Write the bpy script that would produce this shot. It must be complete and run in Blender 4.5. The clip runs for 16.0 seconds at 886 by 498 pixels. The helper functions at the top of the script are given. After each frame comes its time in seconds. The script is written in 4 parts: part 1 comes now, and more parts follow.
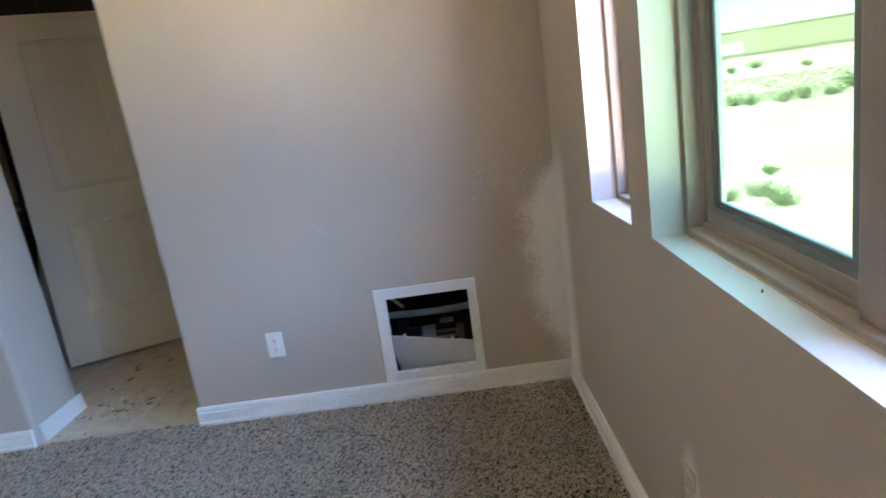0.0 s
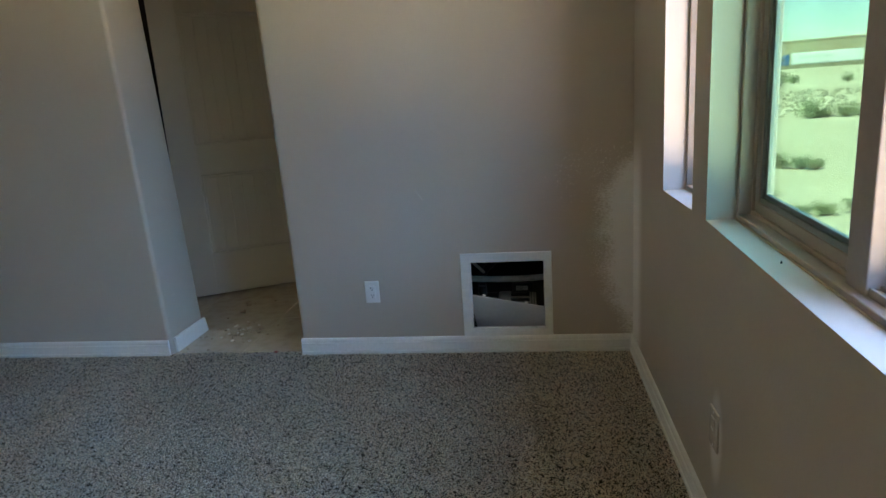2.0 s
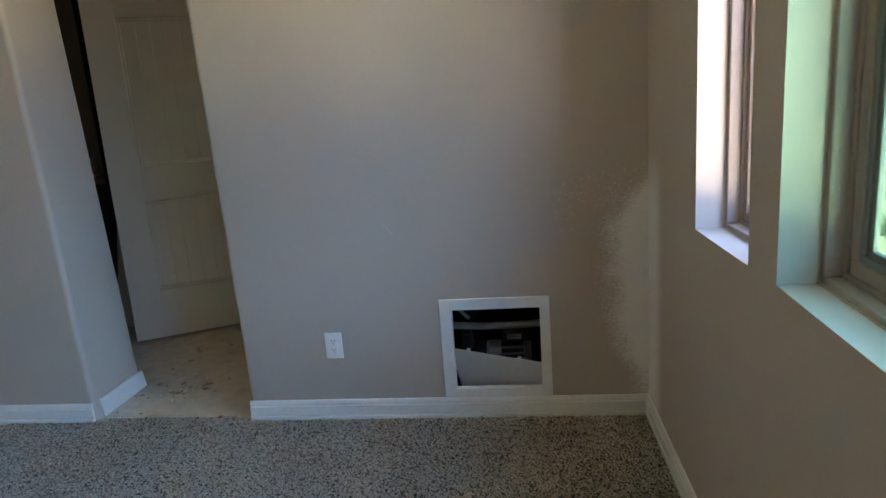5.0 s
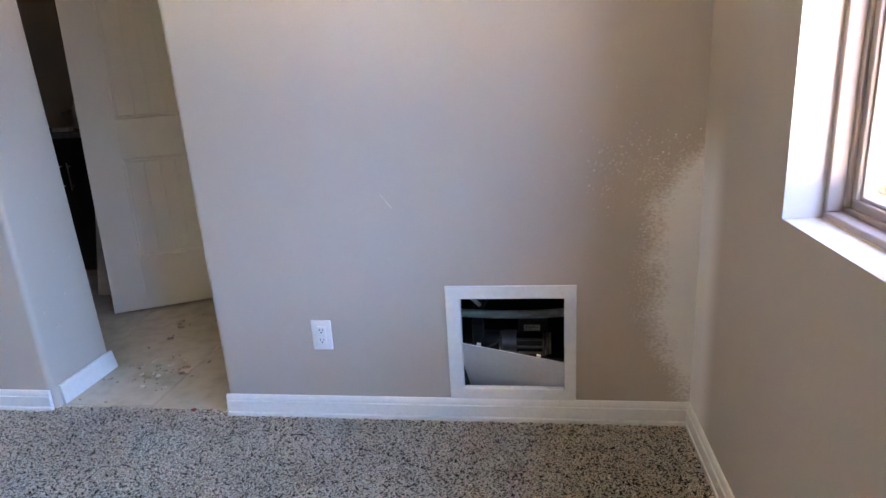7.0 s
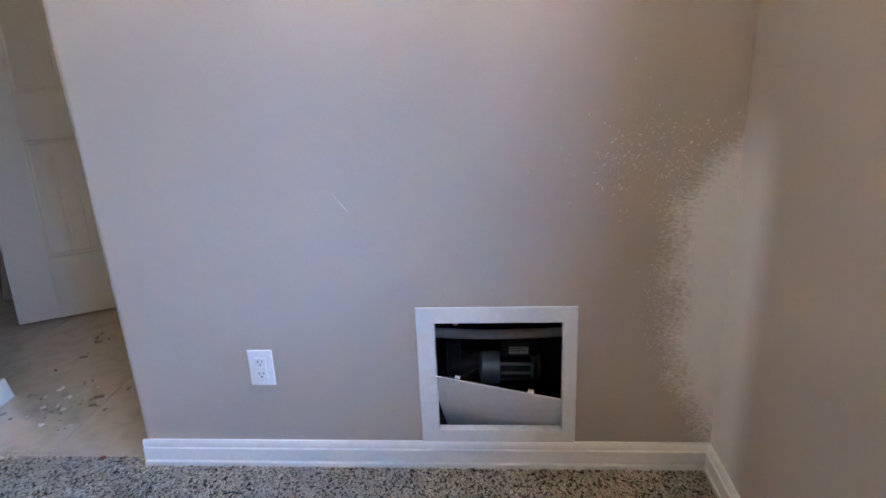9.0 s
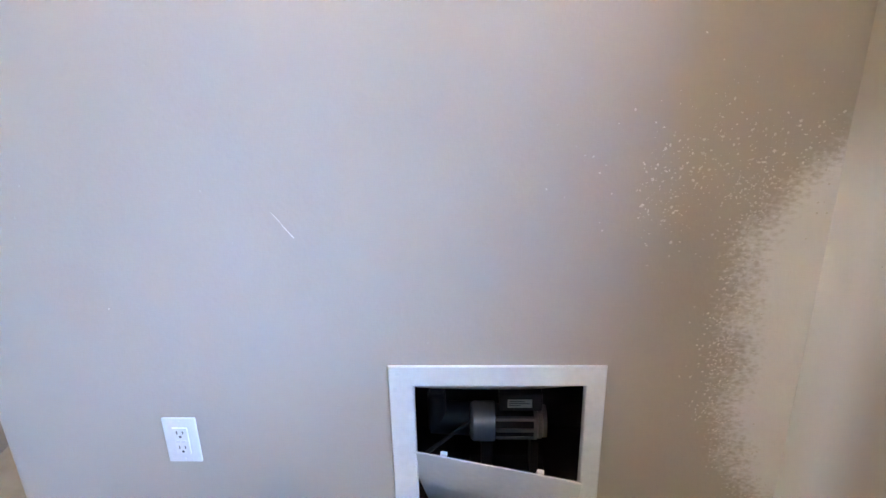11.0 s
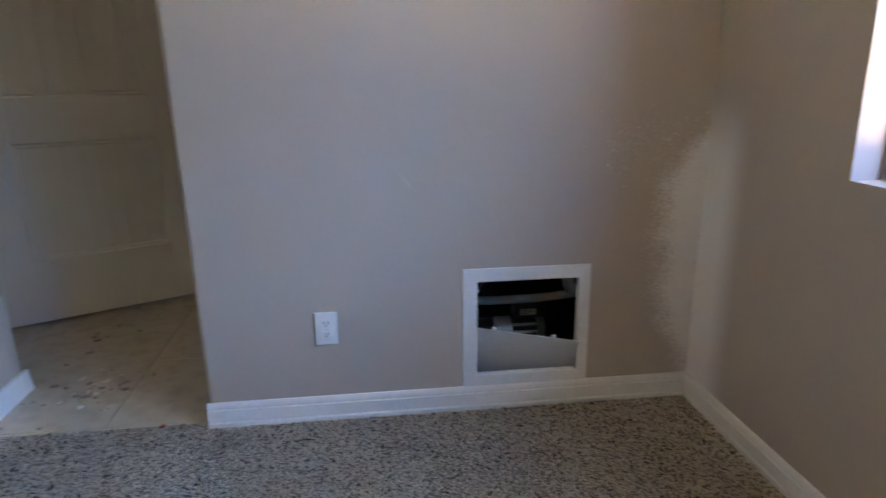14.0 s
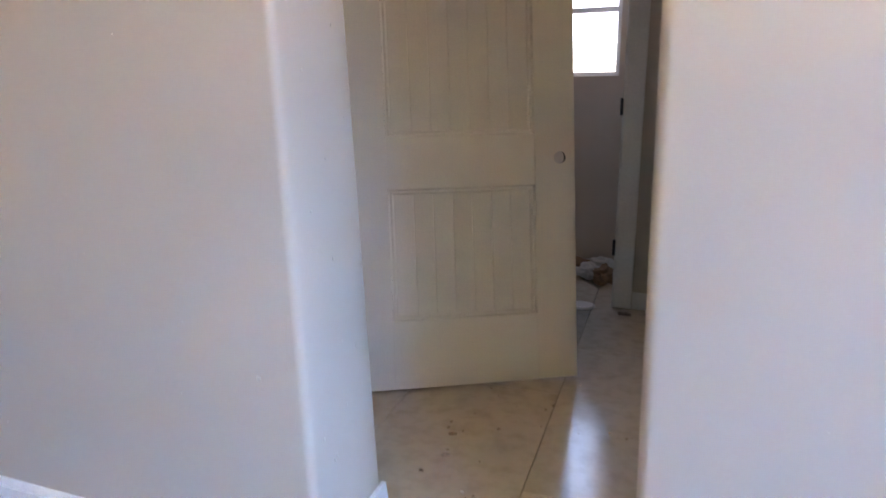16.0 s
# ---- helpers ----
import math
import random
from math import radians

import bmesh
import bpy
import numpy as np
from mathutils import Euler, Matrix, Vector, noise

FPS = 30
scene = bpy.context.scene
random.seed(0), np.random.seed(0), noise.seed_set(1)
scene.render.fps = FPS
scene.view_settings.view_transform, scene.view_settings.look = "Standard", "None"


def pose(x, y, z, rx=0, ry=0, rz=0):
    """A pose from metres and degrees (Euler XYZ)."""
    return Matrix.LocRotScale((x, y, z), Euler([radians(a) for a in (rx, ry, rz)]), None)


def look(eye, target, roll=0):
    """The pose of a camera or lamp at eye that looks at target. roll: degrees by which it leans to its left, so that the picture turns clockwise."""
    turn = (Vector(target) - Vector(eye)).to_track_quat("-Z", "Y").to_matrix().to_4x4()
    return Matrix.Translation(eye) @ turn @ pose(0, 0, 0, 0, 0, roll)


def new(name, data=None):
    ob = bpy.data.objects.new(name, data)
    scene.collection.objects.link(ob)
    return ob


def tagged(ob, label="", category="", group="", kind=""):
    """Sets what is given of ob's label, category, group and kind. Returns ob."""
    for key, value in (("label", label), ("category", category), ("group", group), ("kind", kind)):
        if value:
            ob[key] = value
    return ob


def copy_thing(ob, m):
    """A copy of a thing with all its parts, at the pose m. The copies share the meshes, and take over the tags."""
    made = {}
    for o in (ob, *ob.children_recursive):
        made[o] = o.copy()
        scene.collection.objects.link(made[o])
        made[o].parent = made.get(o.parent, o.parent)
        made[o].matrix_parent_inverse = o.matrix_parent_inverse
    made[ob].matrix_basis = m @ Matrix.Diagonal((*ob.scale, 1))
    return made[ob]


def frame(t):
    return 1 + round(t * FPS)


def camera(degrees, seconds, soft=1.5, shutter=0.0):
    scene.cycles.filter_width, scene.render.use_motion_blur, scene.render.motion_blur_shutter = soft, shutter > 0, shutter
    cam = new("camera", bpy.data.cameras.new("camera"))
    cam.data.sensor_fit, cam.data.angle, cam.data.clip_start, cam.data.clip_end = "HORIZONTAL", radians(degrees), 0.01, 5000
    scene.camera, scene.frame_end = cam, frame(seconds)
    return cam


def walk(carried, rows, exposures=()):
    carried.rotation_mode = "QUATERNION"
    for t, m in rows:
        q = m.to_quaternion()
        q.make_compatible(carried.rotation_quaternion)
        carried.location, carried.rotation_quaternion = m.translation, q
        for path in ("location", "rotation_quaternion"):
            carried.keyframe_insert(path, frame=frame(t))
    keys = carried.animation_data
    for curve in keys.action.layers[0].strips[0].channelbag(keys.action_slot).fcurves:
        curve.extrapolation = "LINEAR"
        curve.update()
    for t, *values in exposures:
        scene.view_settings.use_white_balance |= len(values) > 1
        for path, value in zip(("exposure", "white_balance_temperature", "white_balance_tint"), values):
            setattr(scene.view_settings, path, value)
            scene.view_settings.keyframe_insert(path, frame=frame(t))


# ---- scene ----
cam = camera(70.6, 16.0, shutter=0.3)
PATH = [
    (0, (0.148, 0.116, 1.242), (0.112, 2.066, 0.798), -8.0),
    (0.5, (0.132, -0.02, 1.231), (-0.115, 1.901, 0.734), -7.0),
    (1, (0.107, -0.203, 1.238), (-0.194, 1.706, 0.721), -5.7),
    (1.5, (0.107, -0.25, 1.257), (-0.182, 1.662, 0.744), -4.7),
    (2, (0.117, -0.261, 1.257), (-0.159, 1.665, 0.791), -3.9),
    (2.5, (0.142, -0.275, 1.257), (-0.132, 1.664, 0.848), -3.8),
    (3, (0.15, -0.285, 1.256), (-0.115, 1.661, 0.876), -3.8),
    (3.5, (0.143, -0.211, 1.259), (-0.118, 1.738, 0.894), -4.1),
    (4, (0.148, -0.08, 1.27), (-0.106, 1.87, 0.901), -4.4),
    (6.5, (0.067, 0.69, 1.231), (-0.187, 2.598, 0.688), -3.9),
    (7, (0.078, 0.696, 1.229), (-0.209, 2.597, 0.675), -3.3),
    (7.5, (0.101, 0.699, 1.227), (-0.173, 2.599, 0.666), -2.8),
    (8, (0.118, 0.704, 1.222), (-0.147, 2.606, 0.663), -2.5),
    (8.5, (0.08, 0.829, 1.199), (-0.145, 2.727, 0.61), -2.4),
    (9, (-0.012, 1.132, 1.205), (-0.169, 3.023, 0.573), -2.5),
    (9.2, (-0.044, 1.274, 1.207), (-0.173, 3.149, 0.523), -2.3),
    (11.3, (-0.075, 1.597, 1.174), (-0.123, 3.466, 0.462), -0.8),
    (11.5, (-0.091, 1.502, 1.149), (-0.088, 3.384, 0.472), -0.7),
    (12, (-0.157, 1.213, 1.105), (0.006, 3.119, 0.522), 0.1),
    (12.5, (-0.265, 1.0, 1.053), (0.045, 2.887, 0.465), 1.5),
    (13, (-0.439, 0.831, 1.063), (0.047, 2.686, 0.494), 1.7),
    (13.5, (-0.529, 0.75, 1.087), (0.062, 2.582, 0.547), 2.1),
    (14, (-0.531, 0.734, 1.123), (-0.297, 2.65, 0.599), -0.5),
    (14.5, (-0.477, 0.812, 1.158), (-0.657, 2.736, 0.64), -1.6),
    (15, (-0.618, 1.014, 1.167), (-1.116, 2.879, 0.647), -2.5),
    (15.5, (-0.871, 1.276, 1.196), (-1.47, 3.11, 0.666), -1.4),
    (16, (-1.079, 1.542, 1.229), (-1.737, 3.368, 0.747), -0.6),
]
EXPOSURES = [(0, 3.10, 7080, 28), (0.5, 2.44, 7050, 31), (1, 2.44, 7200, 33), (1.5, 2.18, 7330, 25), (3, 2.09, 7280, 16), (3.5, 2.26, 7280, 18), (4.2, 2.04, 7230, 16), (6.3, 3.32, 6980, 34), (7, 3.42, 6980, 35), (7.5, 3.46, 6980, 35), (8, 2.86, 6980, 35), (9, 3.33, 6880, 36), (11.3, 3.98, 6880, 32), (12, 3.26, 6880, 35), (12.5, 2.43, 6780, 36), (13, 3.12, 6980, 36), (13.5, 2.32, 6980, 32), (14, 2.70, 6930, 32), (14.5, 3.66, 7080, 34), (15, 3.78, 7180, 37), (15.5, 3.79, 7230, 37), (16, 3.93, 7330, 38)]
walk(cam, [(t, look(eye, target, roll)) for t, eye, target, roll in PATH], EXPOSURES)

# ---------- world, sun, large lights ----------
world = bpy.data.worlds.new("daylight")
scene.world = world
world.use_nodes = True
wn = world.node_tree.nodes
sky = wn.new("ShaderNodeTexSky")
sky.sky_type = "NISHITA"
sky.sun_disc = False
sky.sun_elevation = radians(58)
sky.sun_rotation = radians(233)
sky.air_density, sky.dust_density, sky.ozone_density = 1.0, 0.1, 3.0
wn["Background"].inputs["Strength"].default_value = 0.09
# thin drifting cloud
cloud = wn.new("ShaderNodeTexNoise")
cloud.inputs["Scale"].default_value, cloud.inputs["Detail"].default_value = 3.0, 7.0
stretch = wn.new("ShaderNodeMapping")
stretch.inputs["Scale"].default_value = (1.0, 1.0, 4.5)
world.node_tree.links.new(wn.new("ShaderNodeTexCoord").outputs["Generated"], stretch.inputs["Vector"])
world.node_tree.links.new(stretch.outputs[0], cloud.inputs["Vector"])
veil = wn.new("ShaderNodeValToRGB")
veil.color_ramp.elements[0].position, veil.color_ramp.elements[1].position = 0.57, 0.80
veil.color_ramp.elements[1].color = (0.6, 0.6, 0.6, 1)
world.node_tree.links.new(cloud.outputs["Fac"], veil.inputs["Fac"])
sky_mix = wn.new("ShaderNodeMix")
sky_mix.data_type = "RGBA"
sky_mix.inputs[7].default_value = (9.0, 9.2, 9.4, 1)
world.node_tree.links.new(veil.outputs["Color"], sky_mix.inputs[0])
world.node_tree.links.new(sky.outputs["Color"], sky_mix.inputs[6])
world.node_tree.links.new(sky_mix.outputs[2], wn["Background"].inputs["Color"])

sun_data = bpy.data.lights.new("sun", "SUN")
sun_data.energy, sun_data.angle, sun_data.color = 4.4, radians(0.53), (1.0, 0.95, 0.88)
sun = new("sun", sun_data)
sun.matrix_world = look((-4.2, -3.2, 8.5), (0, 0, 0))


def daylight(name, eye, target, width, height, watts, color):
    """An added area lamp standing in for daylight from one side of the sky or from the sunlit ground."""
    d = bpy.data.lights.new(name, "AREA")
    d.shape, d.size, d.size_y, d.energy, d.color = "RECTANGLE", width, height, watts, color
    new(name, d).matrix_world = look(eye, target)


# unseen lamps outside the bedroom windows: blue sky slanting down, sunlit sand's light thrown up
daylight("sky_standin_east", (3.3, -0.8, 3.18), (0.7, -0.8, 1.28), 9.0, 2.9, 480, (0.235, 0.475, 1.0))
daylight("sand_standin_east", (3.2, -0.8, -0.9), (0.6, -0.8, 1.4), 9.0, 3.2, 630, (1.0, 0.88, 0.67))
daylight("sky_standin_window_3", (-1.73, 6.270, 1.77), (-1.73, 5, 1.77), 0.56, 0.84, 1.1, (0.36, 0.62, 1.0))


# ---------- materials ----------
def nodes_of(name):
    m = bpy.data.materials.new(name)
    m.use_nodes = True
    nt = m.node_tree
    return m, nt, nt.nodes["Principled BSDF"]


def tex(nt, kind, scale, detail=3.0, coord=None, out="Fac"):
    n = nt.nodes.new(kind)
    n.inputs["Scale"].default_value = scale
    if kind == "ShaderNodeTexNoise":
        n.inputs["Detail"].default_value = detail
    if coord is None:
        coord = nt.nodes.new("ShaderNodeTexCoord").outputs["Object"]
    nt.links.new(coord, n.inputs["Vector"])
    return n.outputs[out]


def ramp(nt, fac, stops):
    n = nt.nodes.new("ShaderNodeValToRGB")
    els = n.color_ramp.elements
    while len(els) < len(stops):
        els.new(0.5)
    for e, (p, c) in zip(els, stops):
        e.position, e.color = p, (*c, 1.0) if len(c) == 3 else c
    nt.links.new(fac, n.inputs["Fac"])
    return n.outputs["Color"]


def math_node(nt, op, a, b=None, clamp=False):
    n = nt.nodes.new("ShaderNodeMath")
    n.operation, n.use_clamp = op, clamp
    for i, v in enumerate((a, b)):
        if v is None:
            continue
        if isinstance(v, (int, float)):
            n.inputs[i].default_value = v
        else:
            nt.links.new(v, n.inputs[i])
    return n.outputs[0]


def mix(nt, fac, a, b, blend="MIX"):
    n = nt.nodes.new("ShaderNodeMix")
    n.data_type, n.blend_type = "RGBA", blend
    for sock, v in ((n.inputs[0], fac), (n.inputs[6], a), (n.inputs[7], b)):
        if isinstance(v, (int, float)):
            sock.default_value = v
        elif isinstance(v, tuple):
            sock.default_value = (*v, 1.0)
        else:
            nt.links.new(v, sock)
    return n.outputs[2]


def bump(nt, bsdf, height, strength=0.3, dist=0.002):
    n = nt.nodes.new("ShaderNodeBump")
    n.inputs["Strength"].default_value = strength
    n.inputs["Distance"].default_value = dist
    nt.links.new(height, n.inputs["Height"])
    nt.links.new(n.outputs["Normal"], bsdf.inputs["Normal"])


def shade(c, k):
    return tuple(min(1.0, v * k) for v in c)


def plain(name, base, rough=0.5, metal=0.0, vary=0.1, big=3.0, fine=60.0, bumps=0.15, depth=0.001, spec=0.5):
    """Paint, plastic, metal: soft stains and fine grain, with slight relief."""
    m, nt, b = nodes_of(name)
    stains = ramp(nt, tex(nt, "ShaderNodeTexNoise", big, 4), [(0.3, shade(base, 1 - vary)), (0.7, shade(base, 1 + vary))])
    grain = ramp(nt, tex(nt, "ShaderNodeTexNoise", fine, 2), [(0.3, (0.94,) * 3), (0.7, (1.0,) * 3)])
    nt.links.new(mix(nt, 1.0, stains, grain, "MULTIPLY"), b.inputs["Base Color"])
    rr = math_node(nt, "MULTIPLY_ADD", tex(nt, "ShaderNodeTexNoise", big * 4, 3), 0.16)
    rr.node.inputs[2].default_value = rough - 0.08
    nt.links.new(rr, b.inputs["Roughness"])
    b.inputs["Metallic"].default_value = metal
    b.inputs["Specular IOR Level"].default_value = spec
    if bumps:
        bump(nt, b, tex(nt, "ShaderNodeTexNoise", fine, 3), bumps, depth)
    return m


WALL = (0.545, 0.468, 0.402)


def wall_paint(name, overspray=False):
    """Taupe eggshell paint over orange-peel plaster; optionally with a pale sprayed touch-up by the corner."""
    m, nt, b = nodes_of(name)
    col = ramp(nt, tex(nt, "ShaderNodeTexNoise", 1.7, 4), [(0.3, shade(WALL, 0.96)), (0.7, shade(WALL, 1.04))])
    if overspray:
        xyz = nt.nodes.new("ShaderNodeSeparateXYZ")
        nt.links.new(nt.nodes.new("ShaderNodeTexCoord").outputs["Object"], xyz.inputs[0])
        x, y, z = xyz.outputs
        # ragged, sideways-drawn spray edge
        drawn = nt.nodes.new("ShaderNodeMapping")
        drawn.inputs["Scale"].default_value = (0.55, 0.55, 1.0)
        nt.links.new(xyz.inputs[0].links[0].from_socket, drawn.inputs["Vector"])
        coarse = math_node(nt, "SUBTRACT", tex(nt, "ShaderNodeTexNoise", 150, 4, drawn.outputs[0]), 0.5)
        broad = math_node(nt, "SUBTRACT", tex(nt, "ShaderNodeTexNoise", 14, 3, drawn.outputs[0]), 0.5)
        rag = math_node(nt, "ADD", math_node(nt, "MULTIPLY", coarse, 0.15), math_node(nt, "MULTIPLY", broad, 0.09))
        # how far inside the patch: across, and up
        def soft(v, lo, hi):
            n = nt.nodes.new("ShaderNodeMapRange")
            n.interpolation_type = "SMOOTHSTEP"
            n.inputs["From Min"].default_value, n.inputs["From Max"].default_value = lo, hi
            nt.links.new(v, n.inputs["Value"])
            return n.outputs[0]
        # the spray leans into the corner at its foot and is rounded off at its head
        foot = math_node(nt, "MULTIPLY", soft(math_node(nt, "SUBTRACT", 0.5, z), 0.12, 0.44), 0.13)
        crown = math_node(nt, "MULTIPLY", soft(z, 0.78, 1.00), 0.15)
        inward = math_node(nt, "SUBTRACT", math_node(nt, "SUBTRACT", x, foot), crown)
        on_north = math_node(nt, "MULTIPLY", soft(math_node(nt, "ADD", inward, rag), 0.415, 0.520), soft(math_node(nt, "SUBTRACT", 1.10, z), 0.03, 0.18))
        on_east = math_node(nt, "MULTIPLY", soft(y, 2.45, 2.60), soft(math_node(nt, "SUBTRACT", 1.25, z), 0.16, 0.40))
        beside = math_node(nt, "GREATER_THAN", x, 0.5985)
        patch = nt.nodes.new("ShaderNodeMix")
        nt.links.new(beside, patch.inputs[0])
        nt.links.new(on_north, patch.inputs[2])
        nt.links.new(on_east, patch.inputs[3])
        patch = math_node(nt, "MULTIPLY", patch.outputs[0], 0.92)
        # soft paler oval around the outlet on the east wall
        dy = math_node(nt, "DIVIDE", math_node(nt, "SUBTRACT", y, 1.35), 0.065)
        dz = math_node(nt, "DIVIDE", math_node(nt, "SUBTRACT", z, 0.31), 0.16)
        away = math_node(nt, "ADD", math_node(nt, "MULTIPLY", dy, dy), math_node(nt, "MULTIPLY", dz, dz))
        pale_oval = math_node(nt, "MULTIPLY", soft(math_node(nt, "SUBTRACT", 1.0, away), 0.0, 0.9), soft(x, 0.55, 0.59))
        patch = math_node(nt, "MAXIMUM", patch, math_node(nt, "MULTIPLY", pale_oval, 0.75))
        col = mix(nt, patch, col, (0.92, 0.885, 0.885))
    nt.links.new(col, b.inputs["Base Color"])
    b.inputs["Roughness"].default_value = 0.48
    b.inputs["Specular IOR Level"].default_value = 0.4
    peel = math_node(nt, "ADD", tex(nt, "ShaderNodeTexNoise", 110, 2), math_node(nt, "MULTIPLY", tex(nt, "ShaderNodeTexNoise", 28, 3), 1.2))
    bump(nt, b, peel, 0.22, 0.002)
    return m


M_WALL = wall_paint("taupe_wall_paint")
M_WALL_SPRAY = wall_paint("taupe_wall_paint_touched_up", True)
M_CEIL = plain("ceiling_paint", (0.90, 0.83, 0.73), 0.8, bumps=0.5, fine=90, depth=0.003)
M_TRIM = plain("white_trim_paint", (0.88, 0.87, 0.86), 0.35, vary=0.03, bumps=0.05)
M_DOOR = plain("cream_door_paint", (0.78, 0.74, 0.64), 0.4, vary=0.03, big=2, fine=150, bumps=0.12)
M_PLASTIC = plain("white_plastic", (0.88, 0.88, 0.88), 0.3, vary=0.02, bumps=0.03)
M_FLAP = plain("pale_plastic_flap", (0.80, 0.79, 0.79), 0.45, vary=0.03, bumps=0.1)
M_ALMOND = plain("almond_plastic", (0.74, 0.67, 0.60), 0.25, vary=0.03, bumps=0.03)
M_SLOT = plain("dark_slot", (0.03, 0.03, 0.03), 0.6, bumps=0)
M_VINYL = plain("tan_vinyl", (0.35, 0.285, 0.25), 0.4, vary=0.05, fine=80, bumps=0.08)
M_ALU = plain("pale_sash_trim", (0.17, 0.18, 0.18), 0.35, vary=0.05, bumps=0.05)
M_CAULK = plain("beige_caulk", (0.55, 0.46, 0.36), 0.7, vary=0.15, big=20, bumps=0.4, depth=0.002)
M_ESPRESSO = plain("espresso_wood", (0.018, 0.013, 0.011), 0.4, vary=0.3, big=6, fine=120, bumps=0.1)
M_COUNTER = plain("grey_counter", (0.32, 0.31, 0.30), 0.25, vary=0.15, big=30, bumps=0.02)
M_STEEL = plain("brushed_nickel", (0.55, 0.54, 0.52), 0.3, 1.0, vary=0.05, bumps=0.05)
M_HINGE = plain("dark_bronze", (0.08, 0.07, 0.065), 0.4, 0.9, vary=0.1)
M_GROUT = plain("grout", (0.36, 0.30, 0.24), 0.9, vary=0.15, bumps=0.3)
M_PVC = plain("pvc_pipe", (0.72, 0.70, 0.67), 0.35, vary=0.2, big=12)
M_MOTOR = plain("grey_motor_casting", (0.36, 0.36, 0.37), 0.32, 0.6, vary=0.15, big=20)
M_MOTOR_DARK = plain("dark_motor_shell", (0.03, 0.03, 0.033), 0.45, 0.3, vary=0.2, big=20)
M_LABEL = plain("grey_sticker", (0.55, 0.55, 0.55), 0.5, vary=0.1, big=90)
# near-black bases carry the shade inside the tub bay
M_CAVITY = plain("framing_with_bay_shade", (0.026, 0.02, 0.016), 0.8, vary=0.25, big=8)
M_FIBER = plain("tub_shell_with_bay_shade", (0.022, 0.021, 0.021), 0.5, vary=0.15, big=10)
M_PAPER = plain("white_paper", (0.75, 0.73, 0.70), 0.8, vary=0.08, big=15)
M_CARD = plain("brown_cardboard", (0.36, 0.22, 0.12), 0.85, vary=0.2, big=18)
M_CHIP = plain("plaster_chip", (0.62, 0.57, 0.50), 0.9, vary=0.2, big=60)
M_CHIP_DARK = plain("dark_chip", (0.32, 0.25, 0.19), 0.9, vary=0.3, big=60)
M_FLECK = plain("pale_paint_fleck", (0.78, 0.72, 0.67), 0.45, vary=0.1, big=60)
M_STUCCO = plain("tan_stucco", (0.42, 0.34, 0.25), 0.9, vary=0.06, big=1.5, fine=40, bumps=0.5, depth=0.004)
M_ROCK = plain("berm_rock", (0.34, 0.29, 0.22), 0.9, vary=0.25, big=1.0, fine=8, bumps=0.5, depth=0.03)
M_SHRUB = plain("desert_shrub", (0.21, 0.24, 0.12), 0.8, vary=0.35, big=3, bumps=0)
M_TWIG = plain("shrub_wood", (0.15, 0.11, 0.07), 0.9)
M_ASPHALT = plain("asphalt", (0.07, 0.068, 0.065), 0.9, vary=0.15, big=0.3)
M_TRUCK_WHITE = plain("trailer_white", (0.78, 0.78, 0.78), 0.4, vary=0.03, big=0.5)
M_TRUCK_BLUE = plain("cab_blue", (0.03, 0.14, 0.32), 0.3, vary=0.05)
M_RUBBER = plain("tyre_rubber", (0.02, 0.02, 0.02), 0.8)
M_WAREHOUSE = plain("warehouse_panel", (0.36, 0.30, 0.21), 0.85, vary=0.06, big=0.05, fine=2)


def glass(name, tint, gloss=1.0):
    m, nt, b = nodes_of(name)
    out = nt.nodes["Material Output"]
    nt.nodes.remove(b)
    clear = nt.nodes.new("ShaderNodeBsdfTransparent")
    clear.inputs["Color"].default_value = (*tint, 1)
    shine = nt.nodes.new("ShaderNodeBsdfGlossy")
    shine.inputs["Roughness"].default_value = 0.02
    fres = nt.nodes.new("ShaderNodeFresnel")
    fres.inputs["IOR"].default_value = 1.45
    mx = nt.nodes.new("ShaderNodeMixShader")
    nt.links.new(math_node(nt, "MULTIPLY", fres.outputs[0], gloss), mx.inputs[0])
    nt.links.new(clear.outputs[0], mx.inputs[1])
    nt.links.new(shine.outputs[0], mx.inputs[2])
    nt.links.new(mx.outputs[0], out.inputs["Surface"])
    return m


M_GLASS = glass("clear_glass", (0.95, 0.97, 0.95), 0.5)
M_GLASS_GREEN = glass("green_tinted_glass", (0.56, 0.81, 0.69), 0.5)
M_GLASS_DIM = glass("dimming_glass", (0.47, 0.44, 0.36), 0.5)


def carpet_material(name, island, stops):
    m, nt, b = nodes_of(name)
    if island:
        geo = nt.nodes.new("ShaderNodeNewGeometry")
        fac = geo.outputs["Random Per Island"]
    else:
        fac = tex(nt, "ShaderNodeTexNoise", 230, 2)
    c = ramp(nt, fac, stops)
    worn = ramp(nt, tex(nt, "ShaderNodeTexNoise", 3.5, 4), [(0.3, (0.86, 0.86, 0.86)), (0.7, (1.0, 1.0, 1.0))])
    nt.links.new(mix(nt, 1.0, c, worn, "MULTIPLY"), b.inputs["Base Color"])
    b.inputs["Roughness"].default_value = 0.95
    b.inputs["Specular IOR Level"].default_value = 0.1
    return m


